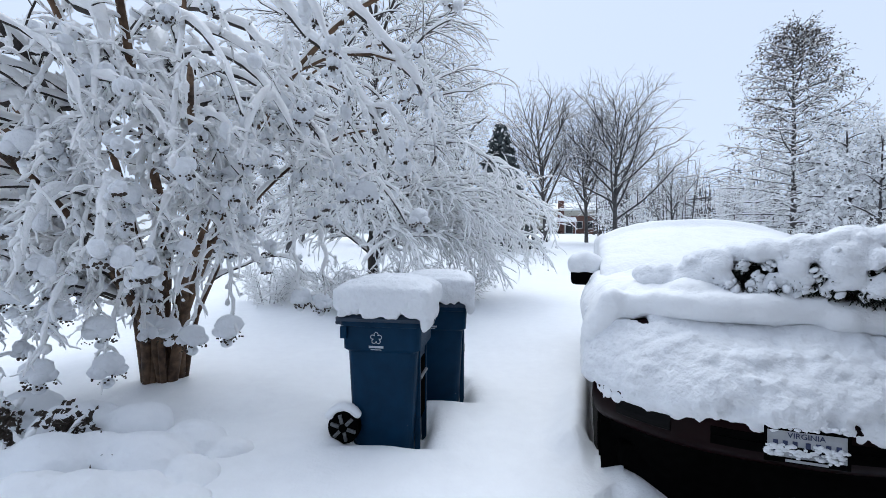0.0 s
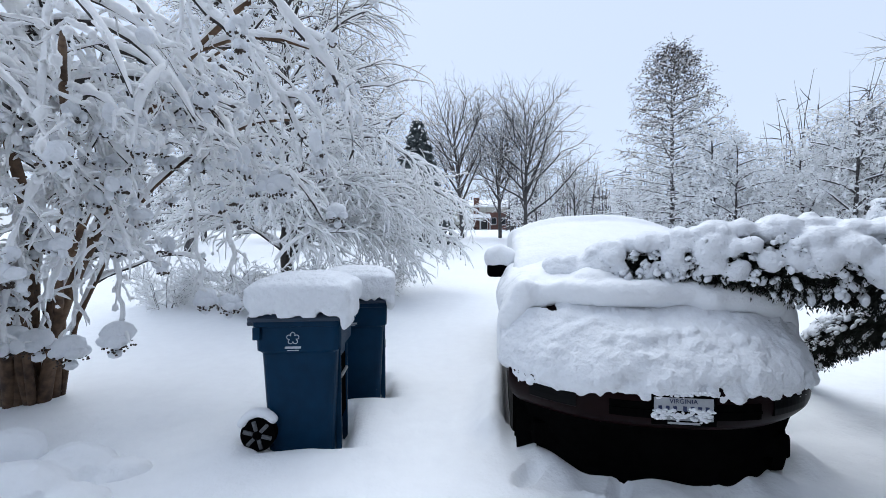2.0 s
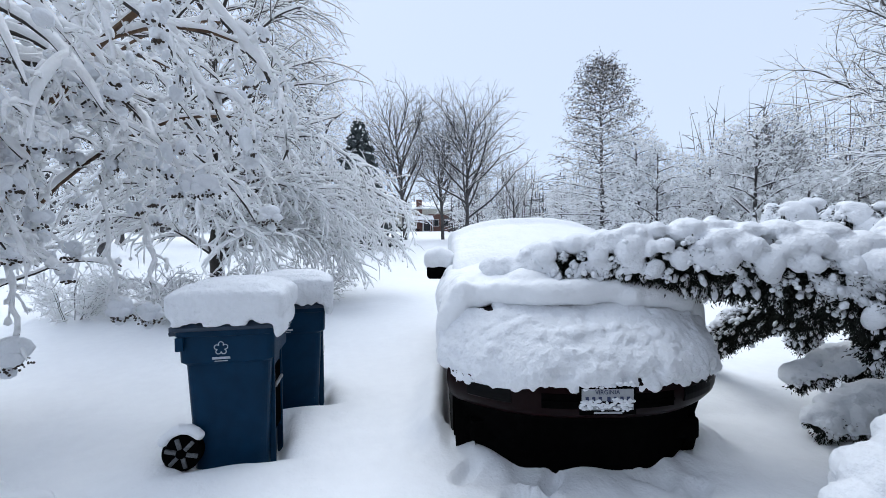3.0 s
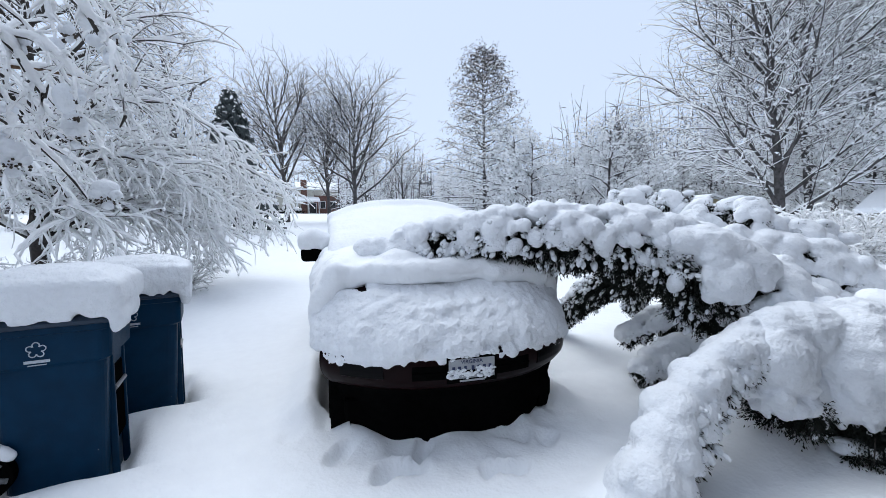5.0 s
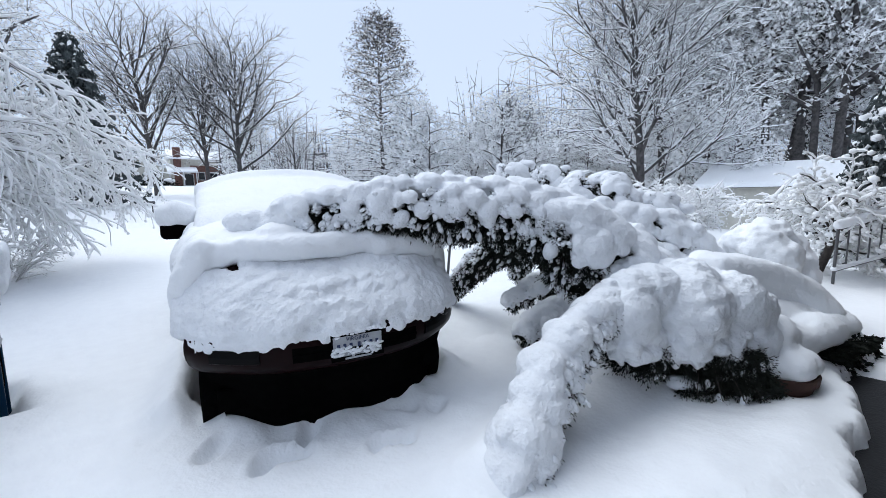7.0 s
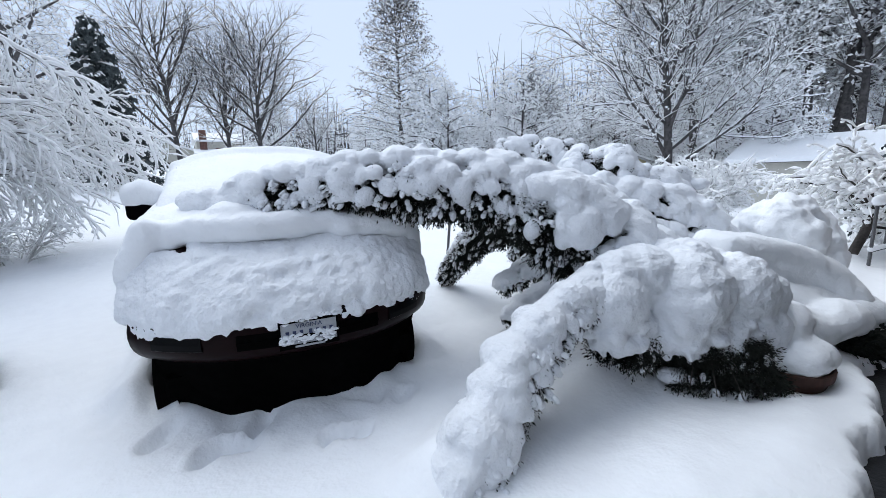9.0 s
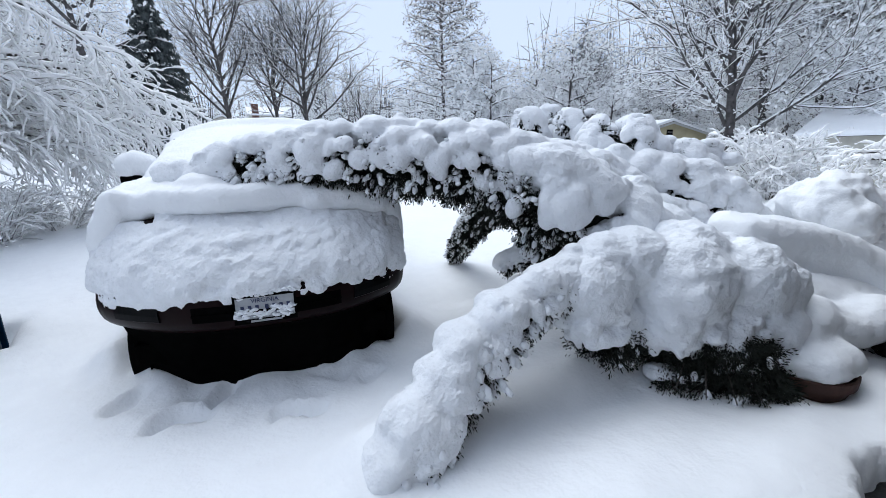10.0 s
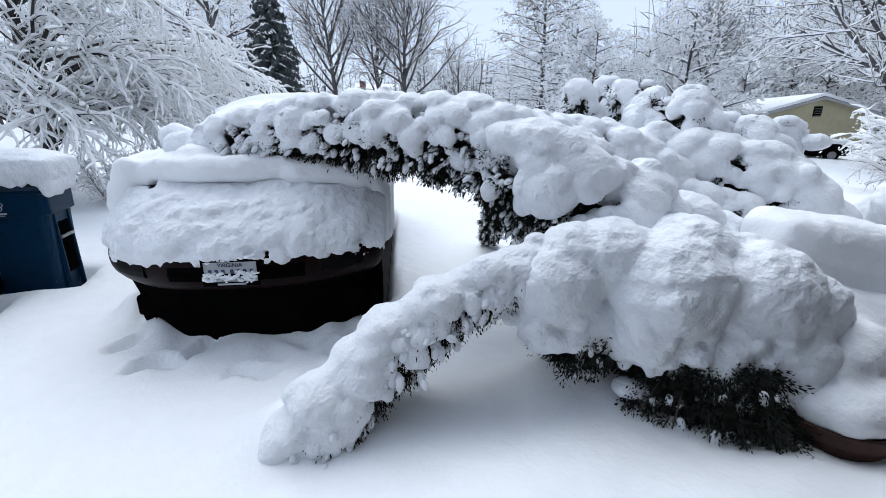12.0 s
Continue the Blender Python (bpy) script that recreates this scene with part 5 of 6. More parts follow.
def weeping_tree(seed=8):
    """A tall tree whose whole crown is drawn down to one side, laced with snow."""
    rng = np.random.default_rng(seed)
    trunk = [(limb(rng, (0, 0, -0.3), (0.05, 0, 1), 7.4, 14, 0.03, 0.0), np.linspace(0.15, 0.04, 15))]
    stems = []
    for k in range(40):
        a = radians(-150 + 300 * k / 39 + rng.uniform(-8, 8))
        out = np.array([math.cos(a), math.sin(a), 0])
        h = 1.6 + 5.2 * ((k * 11) % 40) / 39
        q = limb(rng, (0, 0, h), out * 0.8 + np.array([0, 0, 0.62]), rng.uniform(3.0, 4.4) * (1.12 - 0.07 * h), 14, 0.035, 0.075)
        stems.append((q, np.linspace(0.045, 0.010, 15)))
    for k in range(16):
        a = radians(-170 + 250 * k / 15 + rng.uniform(-8, 8))
        q = limb(rng, (0, 0, rng.uniform(0.7, 1.8)), (math.cos(a) * 0.8, math.sin(a) * 0.8, 0.7), rng.uniform(2.2, 3.3), 14, 0.04, 0.2)
        stems.append((q, np.linspace(0.035, 0.010, 15)))
    # long limbs that reach low over the open lawn
    for pts in (((0, 0, 1.9), (1.2, -0.1, 2.62), (2.3, -0.2, 2.72), (3.2, -0.2, 2.56), (4.3, -0.2, 2.02)), ((0, 0, 1.4), (1.2, -0.1, 1.9), (2.3, -0.2, 2.0), (3.2, -0.2, 1.75), (3.8, -0.2, 1.25)),
                ((0, 0, 2.3), (1.3, 0.3, 2.9), (2.4, 0.5, 2.9), (3.3, 0.6, 2.45), (3.8, 0.7, 1.9)), ((0, 0, 1.0), (0.9, -0.6, 1.5), (1.9, -0.9, 1.5), (2.7, -1.1, 1.0)),
                ((0, 0, 1.7), (0.9, -0.9, 2.4), (1.8, -1.3, 2.3), (2.6, -1.5, 1.7)), ((0, 0, 2.6), (1.0, -0.6, 3.4), (2.1, -0.9, 3.5), (3.0, -1.0, 2.9))):
        q = spline([(*p, 0) for p in pts], 17)[:, :3] + rng.normal(0, 0.012, (17, 3))
        stems.append((q, np.linspace(0.038, 0.010, 17)))
    arms = branches(rng, stems, 13, (0.2, 1.0), 36, 1.05, 8, 0.05, 0.17, 0.012)
    hang = branches(rng, stems[56:], 22, (0.3, 1.0), 62, 0.75, 8, 0.06, 0.42, 0.009)
    twigs = branches(rng, arms, 6, (0.1, 1.0), 38, 0.42, 4, 0.10, 0.18, 0.006)
    fine = branches(rng, hang, 6, (0.1, 1.0), 45, 0.22, 4, 0.12, 0.35, 0.005)

    def above(paths):
        return [(p, r) for p, r in paths if p[:, 2].min() > 0.1 and not (p[-1][0] > 3.6 and p[-1][2] < 0.5) and not (p[:, 0].max() > 3.8 and p[:, 2].max() > 2.9) and not (p[:, 0].max() > 2.4 and 2.95 < p[-1][2] < 4.6)]
    arms, twigs, hang, fine = above(arms), above(twigs), above(hang), above(fine)
    snow = snow_on(rng, trunk + stems, 0.042, 0.3) + snow_on(rng, [a for a in arms if a[0][0][2] < 3.4], 0.029, 0.45) + snow_on(rng, [a for a in arms if a[0][0][2] >= 3.4], 0.016, 0.45) + snow_on(rng, hang, 0.034, 0.45) + snow_on(rng, [a for a in twigs if a[0][0][2] < 3.4], 0.018, 0.55) + snow_on(rng, [a for a in twigs if a[0][0][2] >= 3.4], 0.007, 0.55) + snow_on(rng, fine, 0.017, 0.6)
    puffs = []
    for p, r in fine + twigs[::4]:
        s = rng.uniform(0.015, 0.040)
        puffs.append((*p[-1], s, s, s * 1.2))
    return [("trunk", tubes(trunk + stems, 7, BARK, "trunk"), "dark wet bark"), ("branch", tubes(arms + hang, 4, BARK, "branch"), ""), ("twig", tubes(twigs + fine, 3, BARK, "twig"), ""),
            ("snow", tubes(snow, 5, SNOW_TWIG, "snow"), "snow along every branch"), ("snow_puff", balls_mesh("snow_puff", puffs, SNOW_TWIG, 1, 0.15), "")]


def fan_tree(seed, height, spread, bole=0.28, limbs=11, rise=38, snow=0.5, fine=4, kids=7, rad=0.02, slim=1.0, clear=0.0, wander=0.05, tuft=0.0):
    """A bare broadleaf tree, its limbs fanning upwards from a short bole."""
    rng = np.random.default_rng(seed)
    h = height
    trunk = [(limb(rng, (0, 0, -0.4), (0, 0, 1), h * 0.9, 14, 0.02, 0.0), np.linspace(h * 0.016, h * 0.003, 15))]
    stems = branches(rng, trunk, limbs, (bole, 0.85), rise, h * spread, 9, wander, -0.05, h * 0.0075 * slim, lambda s: 1.25 - 0.75 * s)
    arms = branches(rng, stems, kids, (0.2, 1.0), 36, h * 0.16, 5, 0.08, -0.02, h * 0.003 * slim)
    twigs = branches(rng, arms, fine + 2, (0.15, 1.0), 38, h * 0.085, 3, 0.12, 0.0, rad * 0.6)
    tips = branches(rng, twigs, 2, (0.3, 1.0), 35, h * 0.05, 1, 0.1, 0.0, rad * 0.42)
    stems, arms, twigs, tips = [[q for q in g if q[0][-1][2] > clear] for g in (stems, arms, twigs, tips)]
    white = snow_on(rng, stems, 0.05 * snow * 1.2, 0.4) + snow_on(rng, arms, 0.034 * snow * 1.2, 0.5) + [s for s in snow_on(rng, twigs, 0.024 * snow * 1.2, 0.5) if rng.uniform() < 0.75 * min(1, snow * 1.5)]
    if tuft:
        C = [p[0] + (p[-1] - p[0]) * f for p, q in twigs + tips for f in rng.uniform(0.2, 1.1, 2) if rng.uniform() > (p[0][2] - 0.18 * h) / (0.62 * h)]
        V, F = sprays(rng, np.array(C) + rng.normal(0, 0.08, (len(C), 3)), rng.normal(0, 1, (len(C), 3)), tuft)
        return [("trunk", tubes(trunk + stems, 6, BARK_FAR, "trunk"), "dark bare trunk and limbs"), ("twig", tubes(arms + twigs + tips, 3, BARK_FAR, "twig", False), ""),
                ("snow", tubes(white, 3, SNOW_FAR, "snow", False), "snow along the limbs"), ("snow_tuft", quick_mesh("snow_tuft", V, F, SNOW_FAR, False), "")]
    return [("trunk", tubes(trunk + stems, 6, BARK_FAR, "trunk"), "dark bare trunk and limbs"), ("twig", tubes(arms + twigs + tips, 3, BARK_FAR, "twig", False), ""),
            ("snow", tubes(white, 3, SNOW_FAR, "snow", False), "thin lines of snow on the limbs")]


def laced_tree(seed, height, spread=0.33, bole=0.3, droop=0.10, amount=1.0, limbs=16):
    """A woodland tree whose outer twigs are all white."""
    rng = np.random.default_rng(seed)
    h = height
    trunk = [(limb(rng, (0, 0, -0.5), (rng.normal(0, 0.04), rng.normal(0, 0.04), 1), h * 0.95, 12, 0.018, 0.0), np.linspace(h * 0.016, h * 0.004, 13))]
    stems = branches(rng, trunk, limbs, (bole, 0.98), 58, h * spread, 6, 0.07, droop, h * 0.007, lambda s: 1.2 - 0.7 * s)
    arms = branches(rng, stems, 7, (0.2, 1.0), 45, h * 0.13, 2, 0.12, droop, 0.02)
    twigs = branches(rng, arms, 7, (0.1, 1.0), 50, h * 0.055, 1, 0.15, droop, 0.016)
    white = snow_on(rng, stems, 0.045 * amount, 0.4) + snow_on(rng, arms, 0.034 * amount, 0.5) + [s for s in snow_on(rng, twigs, 0.030 * amount, 0.6) if rng.uniform() < 0.8]
    C, D = [], []
    for p, q in twigs:
        for j in range(3 if p[0][2] < h * rng.uniform(0.3, 1.3) else 1):
            C.append(p[0] + (p[-1] - p[0]) * rng.uniform(0.1, 1.1) + rng.normal(0, 0.10, 3))
            D.append((p[-1] - p[0]) + rng.normal(0, 0.5, 3))
    V, F = sprays(rng, C, D, 0.26 * amount)
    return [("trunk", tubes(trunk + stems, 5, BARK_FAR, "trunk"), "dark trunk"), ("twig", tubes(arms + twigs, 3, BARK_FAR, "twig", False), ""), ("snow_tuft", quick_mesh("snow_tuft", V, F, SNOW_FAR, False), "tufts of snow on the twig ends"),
            ("snow", tubes(white, 3, SNOW_FAR, "snow", False), "snow lacing every twig")]


def laced_shrub(seed, height, stems_n=26, amount=1.0, droop=0.16):
    rng = np.random.default_rng(seed)
    stems = []
    for k in range(stems_n):
        a = rng.uniform(0, 6.28)
        stems.append((limb(rng, (0.1 * math.cos(a), 0.1 * math.sin(a), -0.3), (0.5 * math.cos(a), 0.5 * math.sin(a), 1), height * rng.uniform(0.9, 1.35), 8, 0.06, droop), np.linspace(0.013, 0.005, 9) * height / 2))
    arms = branches(rng, stems, 7, (0.25, 1.0), 42, height * 0.32, 4, 0.10, droop, 0.006 * height / 2)
    twigs = branches(rng, arms, 4, (0.2, 1.0), 45, height * 0.14, 2, 0.15, droop, 0.005 * height / 2)
    white = snow_on(rng, stems, 0.026 * amount * height / 2, 0.4) + snow_on(rng, arms, 0.020 * amount * height / 2, 0.6) + snow_on(rng, twigs, 0.014 * amount * height / 2, 0.7)
    C = [q[-1] for q, _ in twigs for j in range(2)]
    V, F = sprays(rng, np.array(C) + rng.normal(0, 0.03 * height, (len(C), 3)), rng.normal(0, 1, (len(C), 3)) + (0, 0, -0.6), 0.022 * height * amount ** 0.5)
    return [("stem", tubes(stems + arms, 3, BARK, "stems", False), "dark stems"), ("snow_tuft", quick_mesh("snow_tuft", V, F, SNOW_TWIG, False), ""), ("snow", tubes(white, 3, SNOW_TWIG, "snow"), "snow on every twig")]


def cypress(height=15.5, seed=12):
    """A feathery conical tree: sparse russet tufts above, snow-laden fans below."""
    rng = np.random.default_rng(seed)
    h = height
    trunk = [(limb(rng, (0, 0, -0.4), (0, 0, 1), h, 14, 0.008, 0.0), np.linspace(0.22, 0.03, 15))]
    stems = []
    for k in range(84):
        s = 0.08 + 0.90 * k / 83
        a = k * 2.399
        L = (0.37 * (1 - s) ** 0.52 + 0.01) * h * rng.uniform(0.68, 1.08)
        up = 0.10 + 0.5 * s
        stems.append((limb(rng, (0, 0, s * h), (math.cos(a), math.sin(a), up), L, 8, 0.05, 0.08 - 0.12 * s), np.linspace(0.05, 0.015, 9)))
    arms = branches(rng, stems, 12, (0.15, 1.0), 48, h * 0.068, 5, 0.10, 0.16, 0.018, flat=0.5)
    twigs = branches(rng, arms, 5, (0.2, 1.0), 45, h * 0.03, 3, 0.15, 0.2, 0.012)
    C, D = [], []
    for p, r in twigs:
        if p[0][2] > h * rng.uniform(0.35, 0.95) and rng.uniform() < 0.6:
            for q in (p[-1], p[1]):
                C.append(q + rng.normal(0, 0.05, 3))
                D.append(np.array([rng.normal(0, 0.6), rng.normal(0, 0.6), -0.6]))
    V, F = sprays(rng, C, D, 0.13)
    low = [(p, r) for p, r in arms if p[0][2] < h * rng.uniform(0.25, 1.25)]
    lowt = [(p, r) for p, r in twigs if p[0][2] < h * rng.uniform(0.15, 0.85)]
    white = snow_on(rng, stems, 0.045, 0.4) + snow_on(rng, low, 0.042, 0.5) + snow_on(rng, lowt, 0.036, 0.5)
    return [("trunk", tubes(trunk, 6, BARK_FAR, "trunk"), "straight dark trunk"), ("bough", tubes(stems, 4, BARK_FAR, "bough"), ""), ("twig", tubes(arms + twigs, 3, BARK_FAR, "twig", False), ""),
            ("foliage", quick_mesh("foliage", V, F, RUSSET, False), "sparse grey-brown foliage"), ("snow", tubes(white, 3, SNOW_FAR, "snow", False), "snow on the lower fans")]


def spruce(height=8.6, seed=14, laden=0.55):
    rng = np.random.default_rng(seed)
    h = height
    trunk = [(limb(rng, (0, 0, -0.4), (0, 0, 1), h, 10, 0.004, 0), np.linspace(0.14, 0.02, 11))]
    stems = []
    for k in range(120):
        s = 0.06 + 0.93 * k / 119
        a = k * 2.399
        L = (0.31 * (1 - s) ** 0.80 + 0.015) * h * rng.uniform(0.7, 1.15)
        stems.append((limb(rng, (0, 0, s * h), (math.cos(a), math.sin(a), 0.1 - 0.1 * (1 - s)), L, 6, 0.05, 0.16), np.linspace(0.03, 0.01, 7)))
    C, D = [], []
    for p, r in stems:
        for i in range(1, 7):
            for j in range(22):
                C.append(p[i] + rng.normal(0, 0.075, 3) - (0, 0, rng.uniform(0, 0.16)))
                D.append(np.array([rng.normal(0, 0.35), rng.normal(0, 0.35), -1.0]) + (p[i] - p[i - 1]) * 0.8)
    V, F = sprays(rng, C, D, 0.17 * (h / 8.6) ** 0.6)
    white = [s for s in snow_on(rng, stems, 0.05, 0.5) if rng.uniform() < laden + 0.25]
    tips = []
    for p, r in stems:
        for j in range(5 if laden > 0.8 else 2):
            if rng.uniform() < 0.3 + 1.6 * max(0, laden - 0.6):
                c = p[rng.integers(2, 7)] + rng.normal(0, 0.03, 3)
                q = rng.uniform(0.08, 0.15)
                tips.append((*c, q, q, q * 0.65))
    return [("trunk", tubes(trunk, 6, BARK_FAR, "trunk"), ""), ("bough", tubes(stems, 4, BARK_FAR, "bough"), ""), ("foliage", quick_mesh("foliage", V, F, SPRUCE, False), "dark drooping needles"),
            ("snow", tubes(white, 4, SNOW_FAR, "snow"), "patches of snow"), ("snow_clump", balls_mesh("snow_clump", tips, SNOW_FAR, 1, 0.2), "")]


def put(x, y, turn=0.0, size=1.0, sink=0.0):
    return pose(x, y, zg(x, y) - sink, 0, 0, turn) @ Matrix.Diagonal((size, size, size, 1))


tree("crape_myrtle", "multi-stemmed crape myrtle bowed to the ground by thick snow", pose(-2.98, 4.45, -0.2), crape_myrtle())
tree("weeping_tree", "tall dark tree, snow-laden branches drooping over the lawn", pose(-1.7, 10.2, zg(-1.7, 10.2)), weeping_tree())
tree("broadleaf_tree", "bare grey broadleaf tree with upswept limbs, lightly snowed", put(9.9, 40, 20), fan_tree(2, 14.2, 0.46, 0.20, 24, 42, 0.6, 5, 8, 0.021, 1.0, 0.0, 0.04), "tree", "bare trees by the far lawn")
tree("broadleaf_tree", "bare dark broadleaf tree with a broad crown, lightly snowed", put(15.7, 38, 110), fan_tree(5, 14.0, 0.46, 0.20, 24, 44, 0.6, 5, 8, 0.021, 1.0, 0.0, 0.04), "tree", "bare trees by the far lawn")
tree("broadleaf_tree", "slender bare tree with fine upright twigs", put(14.2, 41, 50), fan_tree(7, 13.0, 0.36, 0.22, 18, 32, 0.55, 5, 8, 0.024, 1.0, 0.0, 0.03), "tree", "bare trees by the far lawn")
tree("broadleaf_tree", "small bare tree with snow-lined limbs", put(26.0, 47, 70), fan_tree(9, 9.0, 0.52, 0.25, 12, 40, 0.8, 4, 8), "tree", "bare trees by the far lawn")
tree("feathery_conifer", "tall feathery conical tree, russet above, snow-laden below", put(24.3, 28.7, 0), cypress())
tree("spruce", "dark drooping spruce dusted with snow", put(3.85, 28.0, 0), spruce())
tree("young_spruce", "young spruce thickly laden with snow by the porch", put(13.2, -1.05), spruce(3.7, 15, 1.0))

big = tree("spreading_tree", "broad dark-trunked tree at the wood's edge, all twigs white", put(27.2, 8.0), fan_tree(31, 17.5, 0.37, 0.13, 32, 44, 0.95, 5, 9, 0.022, 0.7, 3.2, 0.05, 0.15), "tree", "trees of the wood")
slim = tree("slender_tree", "slender bare tree standing above the white thicket", put(34.0, 22.3, 30), fan_tree(33, 11.6, 0.26, 0.42, 16, 40, 0.5, 4, 7, 0.024, 0.8), "tree", "trees of the wood")

# the wood beyond the evergreen
rng = np.random.default_rng(77)
kinds = []
for k, (hh, sp, bo, dr, am) in enumerate(((19, 0.24, 0.34, 0.05, 1.0), (22, 0.22, 0.42, 0.04, 0.95), (12, 0.36, 0.12, 0.14, 1.15))):
    kinds.append(laced_tree(40 + k, hh, sp, bo, dr, am, (20, 20, 18)[k]))
first = [None, None, None]


def wood_tree(kind, x, y, turn, size):
    a = math.degrees(math.atan2(y + 0.73, x - 1.83))
    if 16 < a < 32 and math.hypot(x, y) < 52:
        x, y = x * 56 / math.hypot(x, y), y * 56 / math.hypot(x, y)
    lab = ("tall straight woodland tree laced with snow", "tall dark-trunked woodland tree laced with snow", "low spreading woodland tree bowed and white with snow")[kind]
    if first[kind] is None:
        first[kind] = tree("woodland_tree", lab, put(x, y, turn, size), kinds[kind], "tree", "trees of the wood")
        return first[kind]
    t = copy_thing(first[kind], Matrix.Identity(4))
    t.matrix_world = put(x, y, turn, size)
    return t


# near row of dark trunks, then deeper rows
for d, az, k, s in ((36, 4.4, 1, 0.92), (35, 2.0, 1, 1.0), (37, 3.2, 0, 1.0), (38, 10.6, 1, 1.0), (39, 8.7, 0, 1.05), (40, 7.3, 1, 1.0), (38, 14.1, 0, 1.0), (37, -1.4, 1, 0.9), (35, -3.6, 0, 0.9), (42, 12.3, 1, 1.1), (41, 0.4, 0, 1.1), (46, 5.6, 1, 1.1)):
    wood_tree(k, 0.24 + 1.14 * d * math.cos(radians(az)), -0.11 + 1.14 * d * math.sin(radians(az)), rng.uniform(0, 360), s * 1.15)
for k in range(22):
    a = radians(rng.uniform(-4, 34))
    d = rng.uniform(38, 66)
    if 19 < math.degrees(a):
        d = rng.uniform(56, 68)
    wood_tree(int(rng.integers(0, 2)) if math.degrees(a) < 24 else 2, d * math.cos(a), d * math.sin(a), rng.uniform(0, 360), rng.uniform(0.75, 1.1))
for k in range(18):
    a = radians(6 + 40 * (k + rng.uniform(0, 1)) / 18)
    d = rng.uniform(29, 44)
    if 19 < math.degrees(a) < 30:
        d = rng.uniform(56, 64)
    wood_tree(2, d * math.cos(a), d * math.sin(a), rng.uniform(0, 360), rng.uniform(0.55, 0.85))
for k in range(10):
    a = radians(44 + 50 * (k + rng.uniform(0, 1)) / 10)
    d = rng.uniform(52, 70)
    if 66 < math.degrees(a) < 81:
        d = 96
    wood_tree(2, d * math.cos(a), d * math.sin(a), rng.uniform(0, 360), rng.uniform(0.5, 0.8))
for k in range(10):
    a = radians(84 + 44 * (k + rng.uniform(0, 1)) / 12)
    d = rng.uniform(24, 46)
    wood_tree(int(rng.integers(0, 3)), d * math.cos(a), d * math.sin(a), rng.uniform(0, 360), rng.uniform(0.5, 0.8))


def far_woods(seed=90):
    """The wood's depth: thin stems and snowed twigs, too many to count."""
    rng = np.random.default_rng(seed)
    dark, white = [], []
    for k in range(1900):
        a = radians(rng.uniform(-14, 118))
        d = rng.uniform(62, 95)
        if 70 < math.degrees(a) < 79:
            d += 34
        right = 1.0 if a < radians(40) else 0.55
        x, y = d * math.cos(a), d * math.sin(a)
        z = zg(x, y)
        h = rng.uniform(6, 22) * right
        q = limb(rng, (x, y, z - 0.5), (rng.normal(0, 0.08), rng.normal(0, 0.08), 1), h, 4, 0.04, 0.0)
        dark.append((q, np.linspace(0.11, 0.03, 5)))
        for j in range(9):
            p = q[0] + (q[-1] - q[0]) * rng.uniform(0.15, 1.0)
            b = limb(rng, p, (rng.normal(), rng.normal(), rng.uniform(-0.2, 0.7)), rng.uniform(1.5, 4.0), 3, 0.2, 0.1)
            (white if rng.uniform() < 0.72 else dark).append((b, np.linspace(0.06, 0.025, 4)))
    ob = empty("far_woods")
    tagged(ob, "distant wood of countless grey stems and snowed twigs", "woods", kind="stuff")
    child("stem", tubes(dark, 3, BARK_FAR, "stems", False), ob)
    child("snow", tubes(white, 3, SNOW_FAR, "snow", False), ob)


far_woods()

# shrubs on the lawn and by the porch
sh = laced_shrub(51, 1.15, 22, 1.3)
s0 = tree("snowy_shrub", "twiggy shrub white with snow behind the bins", put(-0.5, 8.8, 0), sh, "shrub", "white shrubs")
for x, y, t, s in ((0.3, 9.4, 80, 0.8), (-1.5, 8.2, 160, 0.9), (-2.6, 8.6, 40, 0.9), (-3.8, 9.0, 20, 0.9)):
    c = copy_thing(s0, Matrix.Identity(4))
    c.matrix_world = put(x, y, t, s)
sh2 = laced_shrub(52, 2.0, 40, 2.2, 0.15)
s1 = tree("snowy_shrub", "fountain-shaped shrub bent and white with snow", put(16.2, 3.3, 0, 0.95), sh2, "shrub", "white shrubs")


def small_maple(seed=55):
    """A low domed tree with a crooked stem, its leaf sprays loaded with snow."""
    rng = np.random.default_rng(seed)
    trunk = [(limb(rng, (0, 0, -0.3), (0.05, 0, 1), 1.3, 6, 0.06, 0), np.linspace(0.09, 0.06, 7))]
    stems = branches(rng, trunk, 16, (0.6, 1.0), 48, 1.35, 9, 0.10, 0.17, 0.03)
    arms = branches(rng, stems, 7, (0.2, 1.0), 45, 0.6, 6, 0.12, 0.25, 0.012)
    twigs = branches(rng, arms, 7, (0.2, 1.0), 45, 0.28, 3, 0.15, 0.3, 0.006)
    puffs = []
    for p, r in arms + twigs:
        if rng.uniform() < 0.75:
            s = rng.uniform(0.02, 0.065)
            puffs.append((*(p[-1] + rng.normal(0, 0.02, 3)), s * rng.uniform(0.9, 1.5), s * rng.uniform(0.9, 1.5), s * rng.uniform(0.6, 1.1)))
    white = snow_on(rng, stems + arms, 0.03, 0.4) + snow_on(rng, twigs, 0.022, 0.5)
    return [("trunk", tubes(trunk + stems, 6, BARK, "trunk"), "dark crooked stem"), ("twig", tubes(arms + twigs, 3, BARK, "twig", False), ""),
            ("snow", tubes(white, 4, SNOW_TWIG, "snow"), "snow on the twigs"), ("snow_puff", balls_mesh("snow_puff", puffs, SNOW_TWIG, 1, 0.15), "")]


tree("small_tree", "small domed garden tree loaded with snow near the steps", put(10.0, -0.12, 0, 0.9), small_maple())

